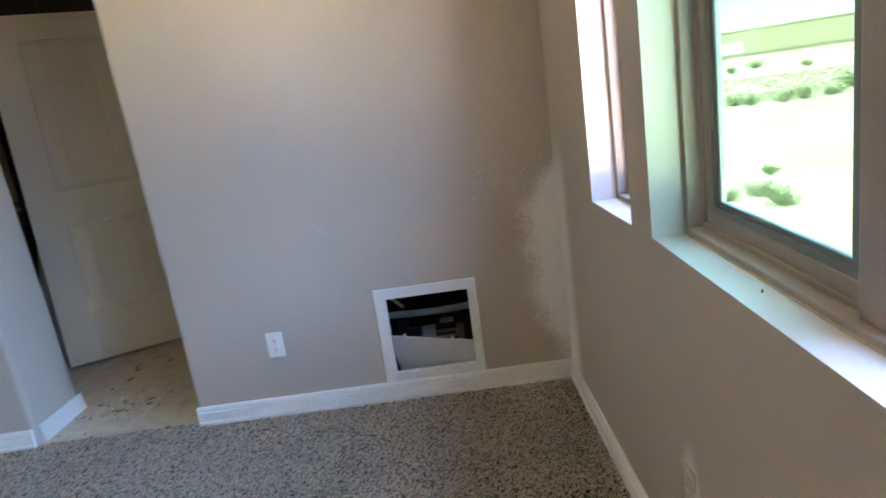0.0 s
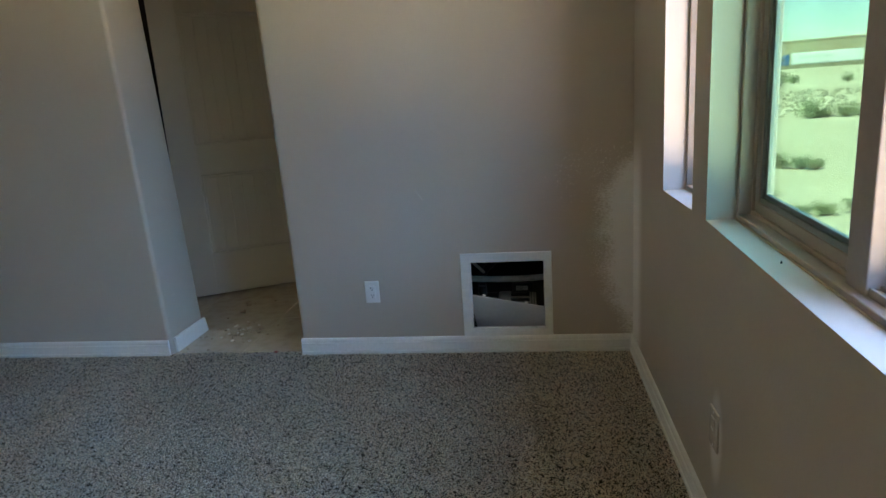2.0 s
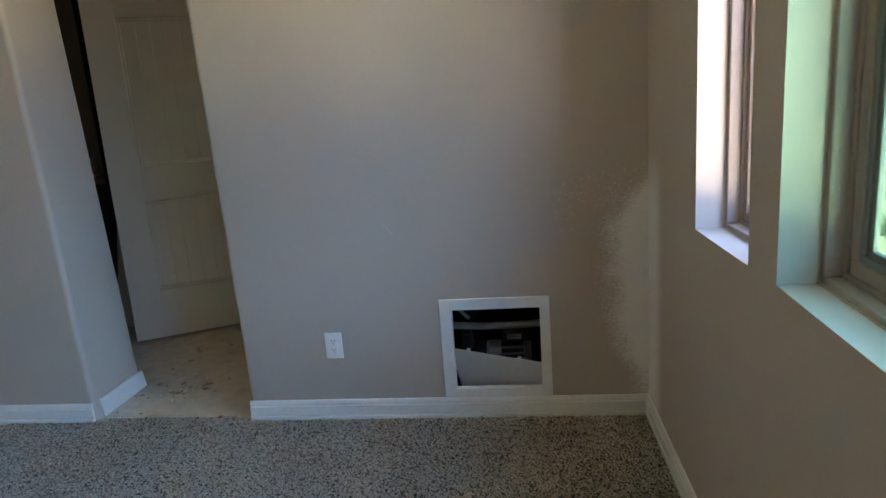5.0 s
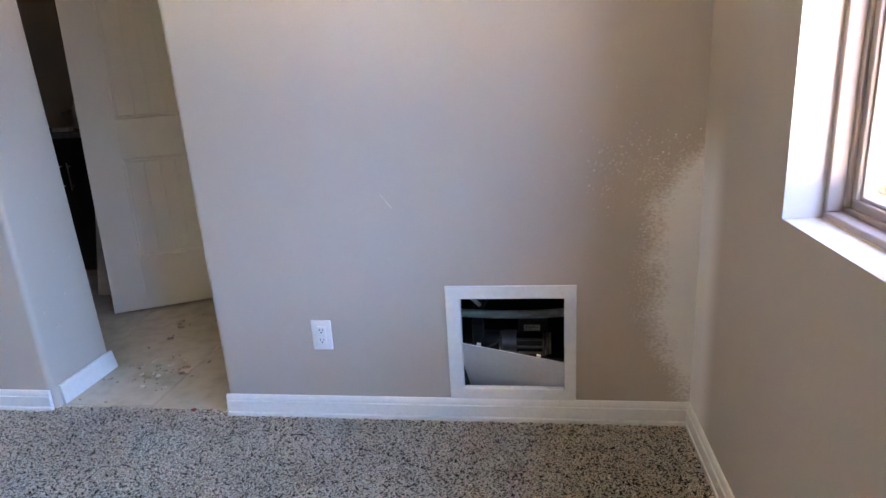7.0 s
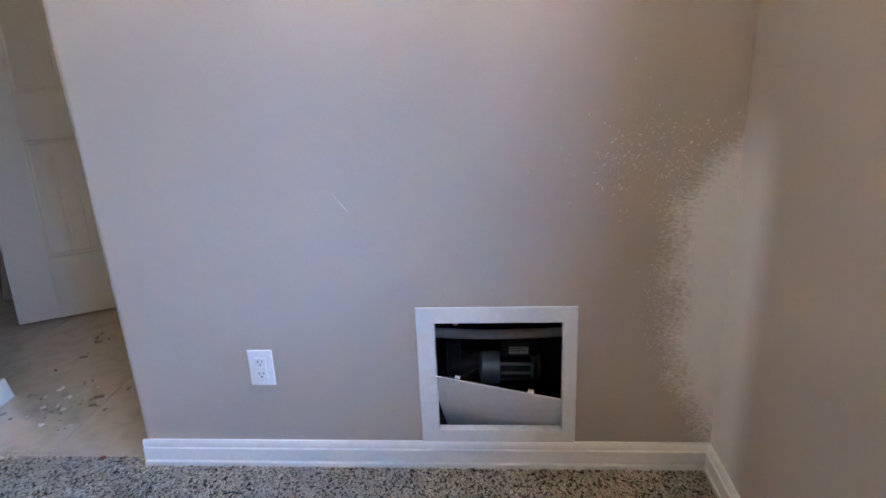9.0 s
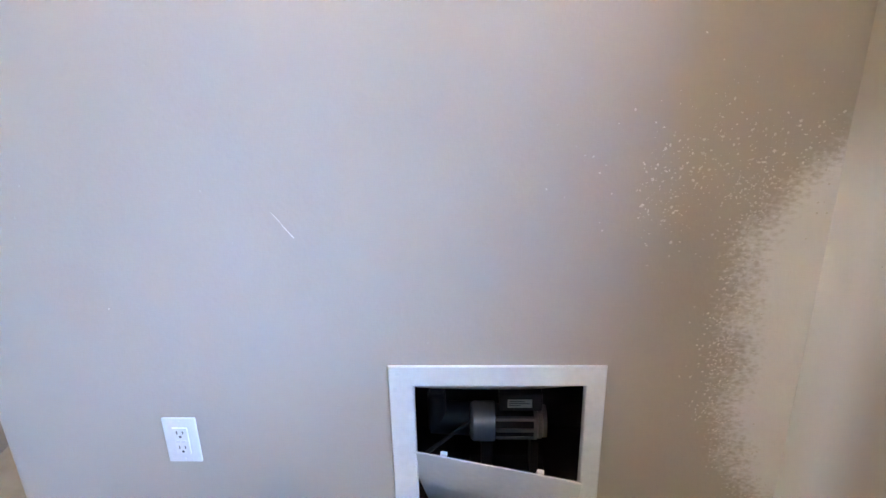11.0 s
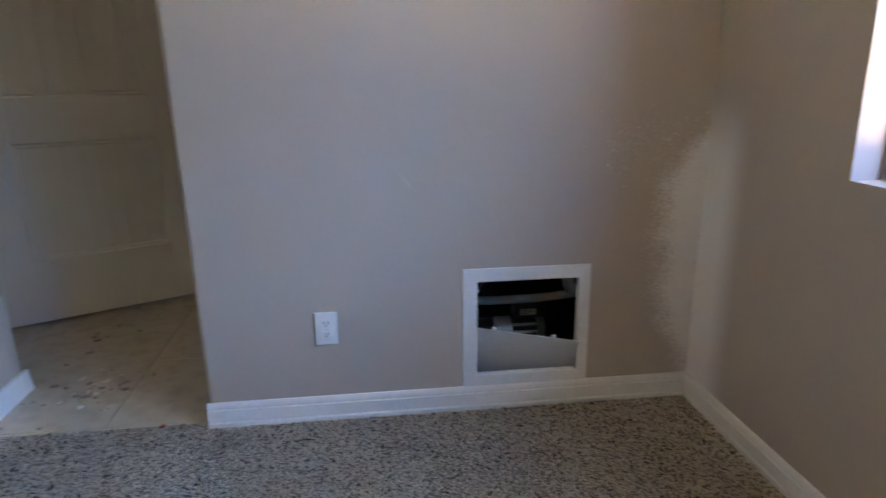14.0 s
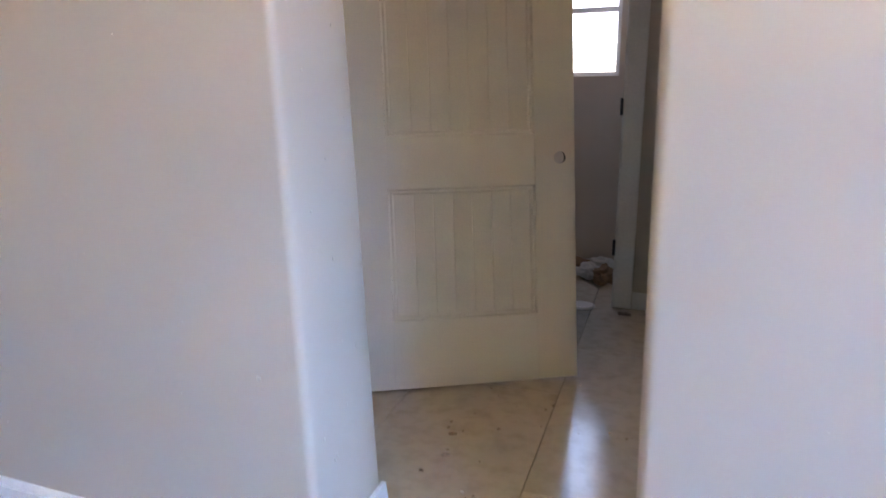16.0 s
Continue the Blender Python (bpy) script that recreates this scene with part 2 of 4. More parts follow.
M_TUFT = carpet_material("carpet_tufts", True, [(0.0, (0.02, 0.015, 0.012)), (0.12, (0.06, 0.045, 0.036)), (0.16, (0.76, 0.62, 0.49)), (0.55, (0.95, 0.81, 0.67)), (1.0, (0.98, 0.92, 0.83))])
M_CARPET = carpet_material("carpet_far", False, [(0.34, (0.10, 0.075, 0.06)), (0.44, (0.55, 0.45, 0.36)), (0.6, (0.80, 0.68, 0.56))])
M_PILE_GAPS = carpet_material("carpet_gap_shade_and_fibres", False, [(0.3, (0.06, 0.045, 0.036)), (0.7, (0.24, 0.19, 0.15))])


def tile_material():
    m, nt, b = nodes_of("beige_glazed_tile")
    info = nt.nodes.new("ShaderNodeObjectInfo")
    c = ramp(nt, tex(nt, "ShaderNodeTexNoise", 5, 6), [(0.3, (0.57, 0.49, 0.39)), (0.7, (0.63, 0.55, 0.45))])
    per = ramp(nt, info.outputs["Random"], [(0.0, (0.93, 0.93, 0.93)), (1.0, (1.0, 1.0, 1.0))])
    dirt = ramp(nt, tex(nt, "ShaderNodeTexNoise", 14, 8), [(0.32, (0.86, 0.84, 0.82)), (0.55, (1.0, 1.0, 1.0))])
    nt.links.new(mix(nt, 1.0, mix(nt, 1.0, c, per, "MULTIPLY"), dirt, "MULTIPLY"), b.inputs["Base Color"])
    rr = ramp(nt, tex(nt, "ShaderNodeTexNoise", 9, 5), [(0.3, (0.11,) * 3), (0.75, (0.22,) * 3)])
    nt.links.new(rr, b.inputs["Roughness"])
    bump(nt, b, tex(nt, "ShaderNodeTexNoise", 7, 2), 0.05, 0.002)
    return m


M_TILE = tile_material()


def sand_material():
    m, nt, b = nodes_of("desert_sand")
    c = ramp(nt, tex(nt, "ShaderNodeTexNoise", 0.12, 8), [(0.3, (0.42, 0.35, 0.25)), (0.65, (0.58, 0.50, 0.38))])
    g = ramp(nt, tex(nt, "ShaderNodeTexNoise", 3.0, 6), [(0.35, (0.82, 0.8, 0.78)), (0.7, (1.0, 1.0, 1.0))])
    nt.links.new(mix(nt, 1.0, c, g, "MULTIPLY"), b.inputs["Base Color"])
    b.inputs["Roughness"].default_value = 0.95
    bump(nt, b, tex(nt, "ShaderNodeTexNoise", 1.2, 8), 0.6, 0.15)
    return m


M_SAND = sand_material()


# ---------- building helpers ----------
def box(bm, lo, hi, bevel=0.0, segs=2, m=None):
    """An upright block from corner to corner, its edges rounded."""
    c = [(a + b) / 2 for a, b in zip(lo, hi)]
    s = [abs(b - a) for a, b in zip(lo, hi)]
    t = Matrix.Translation(c) @ Matrix.Diagonal((*s, 1))
    vs = bmesh.ops.create_cube(bm, size=1, matrix=t)["verts"]
    if bevel:
        es = list({e for v in vs for e in v.link_edges})
        r = bmesh.ops.bevel(bm, geom=es, offset=bevel, segments=segs, profile=0.5, affect="EDGES")
        vs = list({v for f in r["faces"] for v in f.verts} | {v for v in vs if v.is_valid})
    if m is not None:
        bmesh.ops.transform(bm, matrix=m, verts=vs)
    return vs


def tube(bm, a, b, r, segs=20, r2=None):
    """A closed cylinder or cone from a to b."""
    a, b = Vector(a), Vector(b)
    d = b - a
    t = Matrix.Translation((a + b) / 2) @ d.to_track_quat("Z", "Y").to_matrix().to_4x4()
    return bmesh.ops.create_cone(bm, cap_ends=True, segments=segs, radius1=r, radius2=r if r2 is None else r2, depth=d.length, matrix=t)["verts"]


def prism(bm, pts, lo, hi, axis="z"):
    """A plan outline drawn out from lo to hi along an axis."""
    def at(p, h):
        return {"z": (p[0], p[1], h), "x": (h, p[0], p[1]), "y": (p[0], h, p[1])}[axis]
    low = [bm.verts.new(at(p, lo)) for p in pts]
    top = [bm.verts.new(at(p, hi)) for p in pts]
    n = len(pts)
    fs = [bm.faces.new((low[i], low[(i + 1) % n], top[(i + 1) % n], top[i])) for i in range(n)]
    fs += [bm.faces.new(low[::-1]), bm.faces.new(top)]
    bmesh.ops.recalc_face_normals(bm, faces=fs)
    return fs


def mesh_ob(name, bm, material, smooth=False):
    me = bpy.data.meshes.new(name)
    bm.to_mesh(me)
    bm.free()
    me.materials.append(material)
    if smooth:
        me.polygons.foreach_set("use_smooth", [True] * len(me.polygons))
        me.set_sharp_from_angle(angle=radians(40))
    return new(name, me)


def part(name, bm, material, parent, label="", smooth=False):
    ob = mesh_ob(name, bm, material, smooth)
    ob.parent = parent
    if label:
        tagged(ob, label)
    return ob


def thing(name, at, label, category, group="", kind=""):
    ob = new(name)
    ob.empty_display_size = 0.1
    ob.matrix_basis = at if isinstance(at, Matrix) else Matrix.Translation(at)
    return tagged(ob, label, category, group, kind)


def setting(name, bm, material, label, category, smooth=False):
    return tagged(mesh_ob(name, bm, material, smooth), label, category, kind="structure")


def corner(cx, cy, r, a0, a1, n=6):
    """Points on a rounded corner, angles in degrees."""
    return [(cx + r * math.cos(radians(a0 + (a1 - a0) * i / n)), cy + r * math.sin(radians(a0 + (a1 - a0) * i / n))) for i in range(n + 1)]


# ---------- plan ----------
EAST, NORTH, WEST, SOUTH, TOP = 0.60, 2.70, -3.40, -2.60, 2.74
OPEN_L, OPEN_R, OPEN_TOP = -1.832, -1.084, 2.44
SILL, HEAD = 0.884, 2.10
W1 = (1.663, 2.070)
W2 = (0.30, 1.512)
OUT = 0.772           # outer face of the east wall
SAG = 0.045            # the wide window has settled towards its south end
HOLE = (-0.180, 0.181, 0.120, 0.472)


def plumb(bm, x, slope, below):
    """Wall ends that stand a little out of plumb: shift what lies past x by its height."""
    for v in bm.verts:
        if (v.co.x < x) == below:
            v.co.x -= slope * v.co.z


# floors
bm = bmesh.new()
box(bm, (WEST - 0.1, SOUTH - 0.1, -0.30), (OUT, 2.722, -0.004))
floor = setting("floor_bedroom", bm, M_CARPET, "speckled beige and brown frieze carpet, wall to wall", "carpet")
# dark sheet under the pile: shade between tufts put into colour, with dark fibres
bm = bmesh.new()
box(bm, (WEST + 0.002, 1.15, -0.0035), (EAST - 0.002, 2.716, -0.0022))
part("backing", bm, M_PILE_GAPS, floor, "woven backing, darkened for the shade and dark fibres between the tufts")
bm = bmesh.new()
box(bm, (-4.4, 2.722, -0.30), (OUT, 6.45, -0.010))
floor_bath = setting("floor_bathroom", bm, M_GROUT, "beige tiled bathroom floor with dark joints, strewn with debris", "floor")

# north wall, with the hole for the access panel
bm = bmesh.new()
r = 0.022
prism(bm, [(HOLE[0], NORTH + 0.02), (-0.26, NORTH + 0.02), (-0.26, 2.82), (OPEN_R, 2.82)] + corner(OPEN_R + r, NORTH + r, r, 180, 270) + [(HOLE[0], NORTH)], -0.01, TOP)
prism(bm, [(HOLE[1], NORTH), (OUT, NORTH), (OUT, 2.82), (0.26, 2.82), (0.26, NORTH + 0.02), (HOLE[1], NORTH + 0.02)], -0.01, TOP)
box(bm, (HOLE[0], NORTH, -0.01), (HOLE[1], NORTH + 0.02, HOLE[2]))
box(bm, (HOLE[0], NORTH, HOLE[3]), (HOLE[1], NORTH + 0.02, TOP))
plumb(bm, OPEN_R + 0.05, 0.017, True)
box(bm, (-0.26, NORTH + 0.10, 0.69), (0.26, 2.82, TOP))
wall_north = setting("wall_north", bm, M_WALL_SPRAY, "taupe painted wall with a pale sprayed touch-up beside the corner", "wall", True)

# north wall beyond the opening: thick, with a rounded edge
bm = bmesh.new()
prism(bm, [(WEST, NORTH)] + corner(OPEN_L - r, NORTH + r, r, -90, 0) + corner(OPEN_L - 0.01, 3.05 - 0.01, 0.01, 0, 90, 3) + [(WEST, 3.05)], -0.01, TOP)
plumb(bm, OPEN_L - 0.05, 0.024, False)
for v in bm.verts:      # the far edge of the return leans a little more
    if v.co.x > OPEN_L - 0.15 and v.co.y > 2.9:
        v.co.x -= 0.010 * v.co.z
wall_north_2 = setting("wall_north_2", bm, M_WALL, "taupe painted wall with a rounded corner bead", "wall", True)
bm = bmesh.new()
box(bm, (OPEN_L - 0.06, NORTH + 0.004, OPEN_TOP), (OPEN_R - 0.02, 2.816, TOP))
setting("wall_header", bm, M_WALL, "taupe painted wall over the opening", "wall")

# east wall with two window openings
bm = bmesh.new()
ys = [SOUTH - 0.1, W2[0], W2[1], W1[0], W1[1], NORTH]
for k, (a, b) in enumerate(zip(ys, ys[1:])):
    drop = SAG * (b - a) if k == 1 else 0.0
    prism(bm, [(a, -0.3), (b, -0.3), (b, SILL), (a, SILL - drop)], EAST, OUT, "x")
    box(bm, (EAST, a, HEAD), (OUT, b, TOP))
    if k % 2 == 0:
        box(bm, (EAST, a, SILL), (OUT, b, HEAD))
wall_east = setting("wall_east", bm, M_WALL_SPRAY, "taupe painted wall with two drywall-returned windows", "wall")

bm = bmesh.new()
box(bm, (WEST - 0.1, SOUTH, -0.01), (WEST, 3.05, TOP))
setting("wall_west", bm, M_WALL, "taupe painted bedroom wall", "wall")
bm = bmesh.new()
box(bm, (WEST - 0.1, SOUTH - 0.1, -0.01), (EAST, SOUTH, TOP))
setting("wall_south", bm, M_WALL, "taupe painted bedroom wall", "wall")
bm = bmesh.new()
box(bm, (-4.4, SOUTH - 0.1, TOP), (OUT, 6.45, TOP + 0.12))
setting("ceiling", bm, M_CEIL, "off-white textured ceiling", "ceiling")

# bathroom shell: side walls, partition with a doorway, outer wall with a window
BWIN = (-2.02, -1.44, 1.335, 2.20)
PART_Y = 5.17
bm = bmesh.new()
box(bm, (-0.98, 3.70, -0.01), (-0.90, 6.13, TOP))
box(bm, (-0.90, 3.70, -0.01), (0.70, 3.78, TOP))
setting("wall_bath_east", bm, M_WALL, "taupe painted bathroom wall", "wall")
bm = bmesh.new()
box(bm, (-4.4, 2.70, -0.01), (-4.3, 6.28, TOP))
setting("wall_bath_west", bm, M_WALL, "taupe painted bathroom wall", "wall")
bm = bmesh.new()
box(bm, (-4.3, 2.95, -0.01), (WEST - 0.1, 3.05, TOP))
setting("wall_bath_south", bm, M_WALL, "taupe painted bathroom wall", "wall")
bm = bmesh.new()
box(bm, (-4.3, 6.13, -0.01), (BWIN[0], 6.28, TOP))
box(bm, (BWIN[1], 6.13, -0.01), (OUT, 6.28, TOP))
box(bm, (BWIN[0], 6.13, -0.01), (BWIN[1], 6.28, BWIN[2]))
box(bm, (BWIN[0], 6.13, BWIN[3]), (BWIN[1], 6.28, TOP))
setting("wall_bath_north", bm, M_WALL, "taupe painted outer bathroom wall with a small window", "wall")
bm = bmesh.new()
box(bm, (-1.315, PART_Y, -0.01), (-0.98, PART_Y + 0.11, TOP))
box(bm, (-4.3, PART_Y, -0.01), (-2.095, PART_Y + 0.11, TOP))
box(bm, (-2.095, PART_Y, 2.06), (-1.315, PART_Y + 0.11, TOP))
setting("wall_partition", bm, M_WALL, "taupe partition wall with a doorway that has lost its door", "wall")
# outer shell that closes the tub bay and stands the storey on the ground
# its window opening is added out of view to light the loose door
bm = bmesh.new()
box(bm, (0.70, 2.82, -0.3), (OUT, 6.13, 1.18))
box(bm, (0.70, 2.82, 2.02), (OUT, 6.13, TOP))
box(bm, (0.70, 2.82, 1.18), (OUT, 2.975, 2.02))
box(bm, (0.70, 3.575, 1.18), (OUT, 6.13, 2.02))
setting("wall_outer_bay", bm, M_STUCCO, "outer wall of the tub alcove with an added, unseen window opening", "wall")
# added pane, its tint holds back the daylight let in here
bm = bmesh.new()
box(bm, (0.73, 2.975, 1.18), (0.736, 3.575, 2.02))
setting("unseen_window_4", bm, M_GLASS_DIM, "added unseen pane over the tub, tinted to dim its daylight", "window")
bm = bmesh.new()
box(bm, (-0.98, 2.822, -0.003), (-0.95, 3.698, 0.66), 0.004)
box(bm, (-0.95, 2.822, 0.662), (0.698, 3.698, 0.69), 0.004)
setting("tub_surround", bm, M_PLASTIC, "plain white tub apron and deck", "tub")
bm = bmesh.new()
box(bm, (-4.4, SOUTH - 0.1, -3.6), (OUT, 6.28, -0.30))
setting("lower_storey", bm, M_STUCCO, "tan stucco lower storey of the house", "wall")


# ---------- trim ----------
prof_step = [(0, -0.01), (0.016, -0.01), (0.016, 0.0125), (0.0095, 0.0160), (0.0095, 0.0192), (0.0140, 0.0208), (0.0138, 0.0590), (0.0085, 0.0612), (0.0085, 0.0650), (0.0118, 0.0668), (0.0108, 0.0785), (0.006, 0.085), (0, 0.085)]


def baseboard(name, along, lo, hi, at, sign, label="white moulded baseboard along the carpet"):
    bm = bmesh.new()
    pts = [(at + sign * o, z) for o, z in prof_step]
    prism(bm, pts, lo, hi, along)
    return setting(name, bm, M_TRIM, label, "baseboard", True)


baseboard("baseboard_north", "x", OPEN_R - 0.004, EAST, NORTH - 0.0005, -1)
baseboard("baseboard_north_2", "x", WEST, OPEN_L - 0.008, NORTH - 0.0005, -1)
baseboard("baseboard_east", "y", SOUTH, NORTH - 0.0155, EAST - 0.0005, -1)
baseboard("baseboard_west", "y", SOUTH, NORTH - 0.0155, WEST + 0.0005, 1)
baseboard("baseboard_south", "x", WEST + 0.016, EAST - 0.016, SOUTH + 0.0005, 1)
# flat board on the return of the opening, cut askew and coming away
bm = bmesh.new()
prism(bm, [(2.738, 0.0), (3.075, 0.0), (3.055, 0.088), (2.730, 0.088)], 0, 0.013, "x")
flat = setting("baseboard_return", bm, M_TRIM, "flat white baseboard on the return, standing off at one end", "baseboard")
flat.matrix_basis = pose(OPEN_L + 0.002, 0, 0)
bm = bmesh.new()
box(bm, (-1.221, PART_Y - 0.012, 0), (-0.98, PART_Y, 0.10))
setting("baseboard_partition", bm, M_TRIM, "white baseboard in the bathroom", "baseboard")

# door frame of the partition, with hinges but no leaf
frame_thing = thing("door_frame", (-1.315, PART_Y, 0), "white painted door frame with bare dark hinges, no leaf", "door frame", kind="structure")
bm = bmesh.new()
box(bm, (-0.02, -0.004, 0), (0.0, 0.114, 2.06), 0.002)
part("jamb", bm, M_TRIM, frame_thing)
bm = bmesh.new()
box(bm, (-0.78, -0.004, 0), (-0.76, 0.114, 2.06), 0.002)
part("jamb", bm, M_TRIM, frame_thing)
bm = bmesh.new()
box(bm, (-0.76, -0.004, 2.04), (-0.02, 0.114, 2.06), 0.002)
part("head", bm, M_TRIM, frame_thing)
bm = bmesh.new()
box(bm, (-0.012, -0.018, 0), (0.092, -0.001, 2.115), 0.004)
part("casing", bm, M_TRIM, frame_thing)
bm = bmesh.new()
box(bm, (-0.835, -0.018, 0), (-0.768, -0.001, 2.115), 0.004)
part("casing", bm, M_TRIM, frame_thing)
bm = bmesh.new()
box(bm, (-0.767, -0.018, 2.052), (-0.013, -0.001, 2.115), 0.004)
part("casing", bm, M_TRIM, frame_thing)
for z in (0.36, 1.15, 1.85):
    bm = bmesh.new()
    tube(bm, (-0.024, -0.012, z - 0.045), (-0.024, -0.012, z + 0.045), 0.008, 12)
    box(bm, (-0.024, -0.010, z - 0.044), (-0.0205, 0.03, z + 0.044))
    part("hinge", bm, M_HINGE, frame_thing, "dark bronze hinge", True)


# ---------- windows ----------
def rail_ring(bm, x0, x1, y0, y1, z0, z1, w, bevel=0.003):
    """Four mitre-like members round an opening in a plane of constant x."""
    box(bm, (x0, y0, z0), (x1, y1, z0 + w), bevel)
    box(bm, (x0, y0, z1 - w), (x1, y1, z1), bevel)
    box(bm, (x0, y0, z0 + w), (x1, y0 + w, z1 - w), bevel)
    box(bm, (x0, y1 - w, z0 + w), (x1, y1, z1 - w), bevel)


FX = EAST + 0.092      # plane of the sashes
FI = EAST + 0.078      # inner face of the window frames


def side_window(name, y0, y1, sliding):
    win = thing(name, (0, 0, 0), "tan vinyl window set deep in a drywall reveal" if not sliding else "tan vinyl sliding window, one half tinted green, the other slid open", "window", kind="structure")
    bm = bmesh.new()
    rail_ring(bm, FI, FX + 0.075, y0, y1, SILL, HEAD, 0.016)
    rail_ring(bm, FX + 0.018, FX + 0.070, y0 + 0.014, y1 - 0.014, SILL + 0.014, HEAD - 0.014, 0.013)
    part("window_frame", bm, M_VINYL, win)
    bm = bmesh.new()
    # a thin worn line of caulk where the frame meets the sill
    rim = [(FI + 0.002, y1), (FI + 0.002, y0)]
    for i in range(61):
        y = y0 + (y1 - y0) * i / 60
        rim.append((FI - 0.0035 - 0.0035 * noise.noise((y * 9, 0, 0)) - 0.0015 * noise.noise((y * 40, 5, 0)), y))
    prism(bm, rim, SILL - 0.001, SILL + 0.0028)
    part("caulk", bm, M_CAULK, win, "cracked beige caulk line")
    ia, ib, ja, jb = y0 + 0.026, y1 - 0.026, SILL + 0.026, HEAD - 0.026
    if sliding:
        mid = 0.945
        # movable sash, slid to the north half
        bm = bmesh.new()
        rail_ring(bm, FX + 0.024, FX + 0.046, mid, ib, ja, jb, 0.030)
        part("stile_ring", bm, M_VINYL, win)
        bm = bmesh.new()
        rail_ring(bm, FX + 0.027, FX + 0.042, mid + 0.029, ib - 0.029, ja + 0.029, jb - 0.029, 0.016, 0.002)
        rail_ring(bm, FX + 0.032, FX + 0.042, mid + 0.0445, ib - 0.0445, ja + 0.0445, jb - 0.0445, 0.012, 0.002)
        part("glazing_bead", bm, M_ALU, win, "pale glazing bead")
        bm = bmesh.new()
        box(bm, (FX + 0.035, mid + 0.03, ja + 0.03), (FX + 0.039, ib - 0.03, jb - 0.03))
        part("pane", bm, M_GLASS_GREEN, win, "green tinted window pane")
        # fixed meeting mullion and the track of the open half
        bm = bmesh.new()
        box(bm, (FX + 0.004, mid - 0.075, ja - 0.012), (FX + 0.068, mid - 0.002, jb + 0.012), 0.003)
        part("mullion", bm, M_VINYL, win)
        bm = bmesh.new()
        rail_ring(bm, FX + 0.048, FX + 0.068, ia, mid - 0.075, ja, jb, 0.024)
        part("fixed_sash", bm, M_VINYL, win)
        bm = bmesh.new()
        box(bm, (FX + 0.010, ia, ja - 0.012), (FX + 0.016, mid - 0.075, ja + 0.006), 0.001)
        box(bm, (FX + 0.028, ia, ja - 0.012), (FX + 0.034, mid - 0.075, ja + 0.010), 0.001)
        part("track", bm, M_VINYL, win)
        bm = bmesh.new()
        box(bm, (FX + 0.056, ia + 0.02, ja + 0.02), (FX + 0.060, mid - 0.095, jb - 0.02))
        part("pane", bm, M_GLASS, win)
    else:
        bm = bmesh.new()
        rail_ring(bm, FX + 0.026, FX + 0.060, ia, ib, ja, jb, 0.020)
        part("sash", bm, M_VINYL, win)
        bm = bmesh.new()
        rail_ring(bm, FX + 0.034, FX + 0.052, ia + 0.019, ib - 0.019, ja + 0.019, jb - 0.019, 0.008, 0.002)
        part("glazing_bead", bm, M_VINYL, win)
        bm = bmesh.new()
        box(bm, (FX + 0.042, ia + 0.02, ja + 0.02), (FX + 0.046, ib - 0.02, jb - 0.02))
        part("pane", bm, M_GLASS, win)
    return win


side_window("window_1", *W1, False)
win2 = side_window("window_2", *W2, True)
for o in win2.children:
    for v in o.data.vertices:
        v.co.z -= SAG * (W2[1] - v.co.y)

bwin = thing("window_3", (0, 6.20, 0), "small white single-hung bathroom window, bright with daylight", "window", kind="structure")
bx0, bx1, bz0, bz1 = BWIN
bm = bmesh.new()
box(bm, (bx0, -0.03, bz0), (bx1, 0.04, bz0 + 0.03), 0.003)
box(bm, (bx0, -0.03, bz1 - 0.03), (bx1, 0.04, bz1), 0.003)
box(bm, (bx0, -0.03, bz0 + 0.03), (bx0 + 0.03, 0.04, bz1 - 0.03), 0.003)
box(bm, (bx1 - 0.03, -0.03, bz0 + 0.03), (bx1, 0.04, bz1 - 0.03), 0.003)
part("window_frame", bm, M_TRIM, bwin)
bm = bmesh.new()
box(bm, (bx0 + 0.03, -0.035, 1.755), (bx1 - 0.03, 0.02, 1.79), 0.003)
part("meeting_rail", bm, M_TRIM, bwin)
for a, b in ((bz0 + 0.03, 1.755), (1.79, bz1 - 0.03)):
    bm = bmesh.new()
    box(bm, (bx0 + 0.03, 0.0, a), (bx1 - 0.03, 0.004, b))
    part("pane", bm, M_GLASS, bwin)


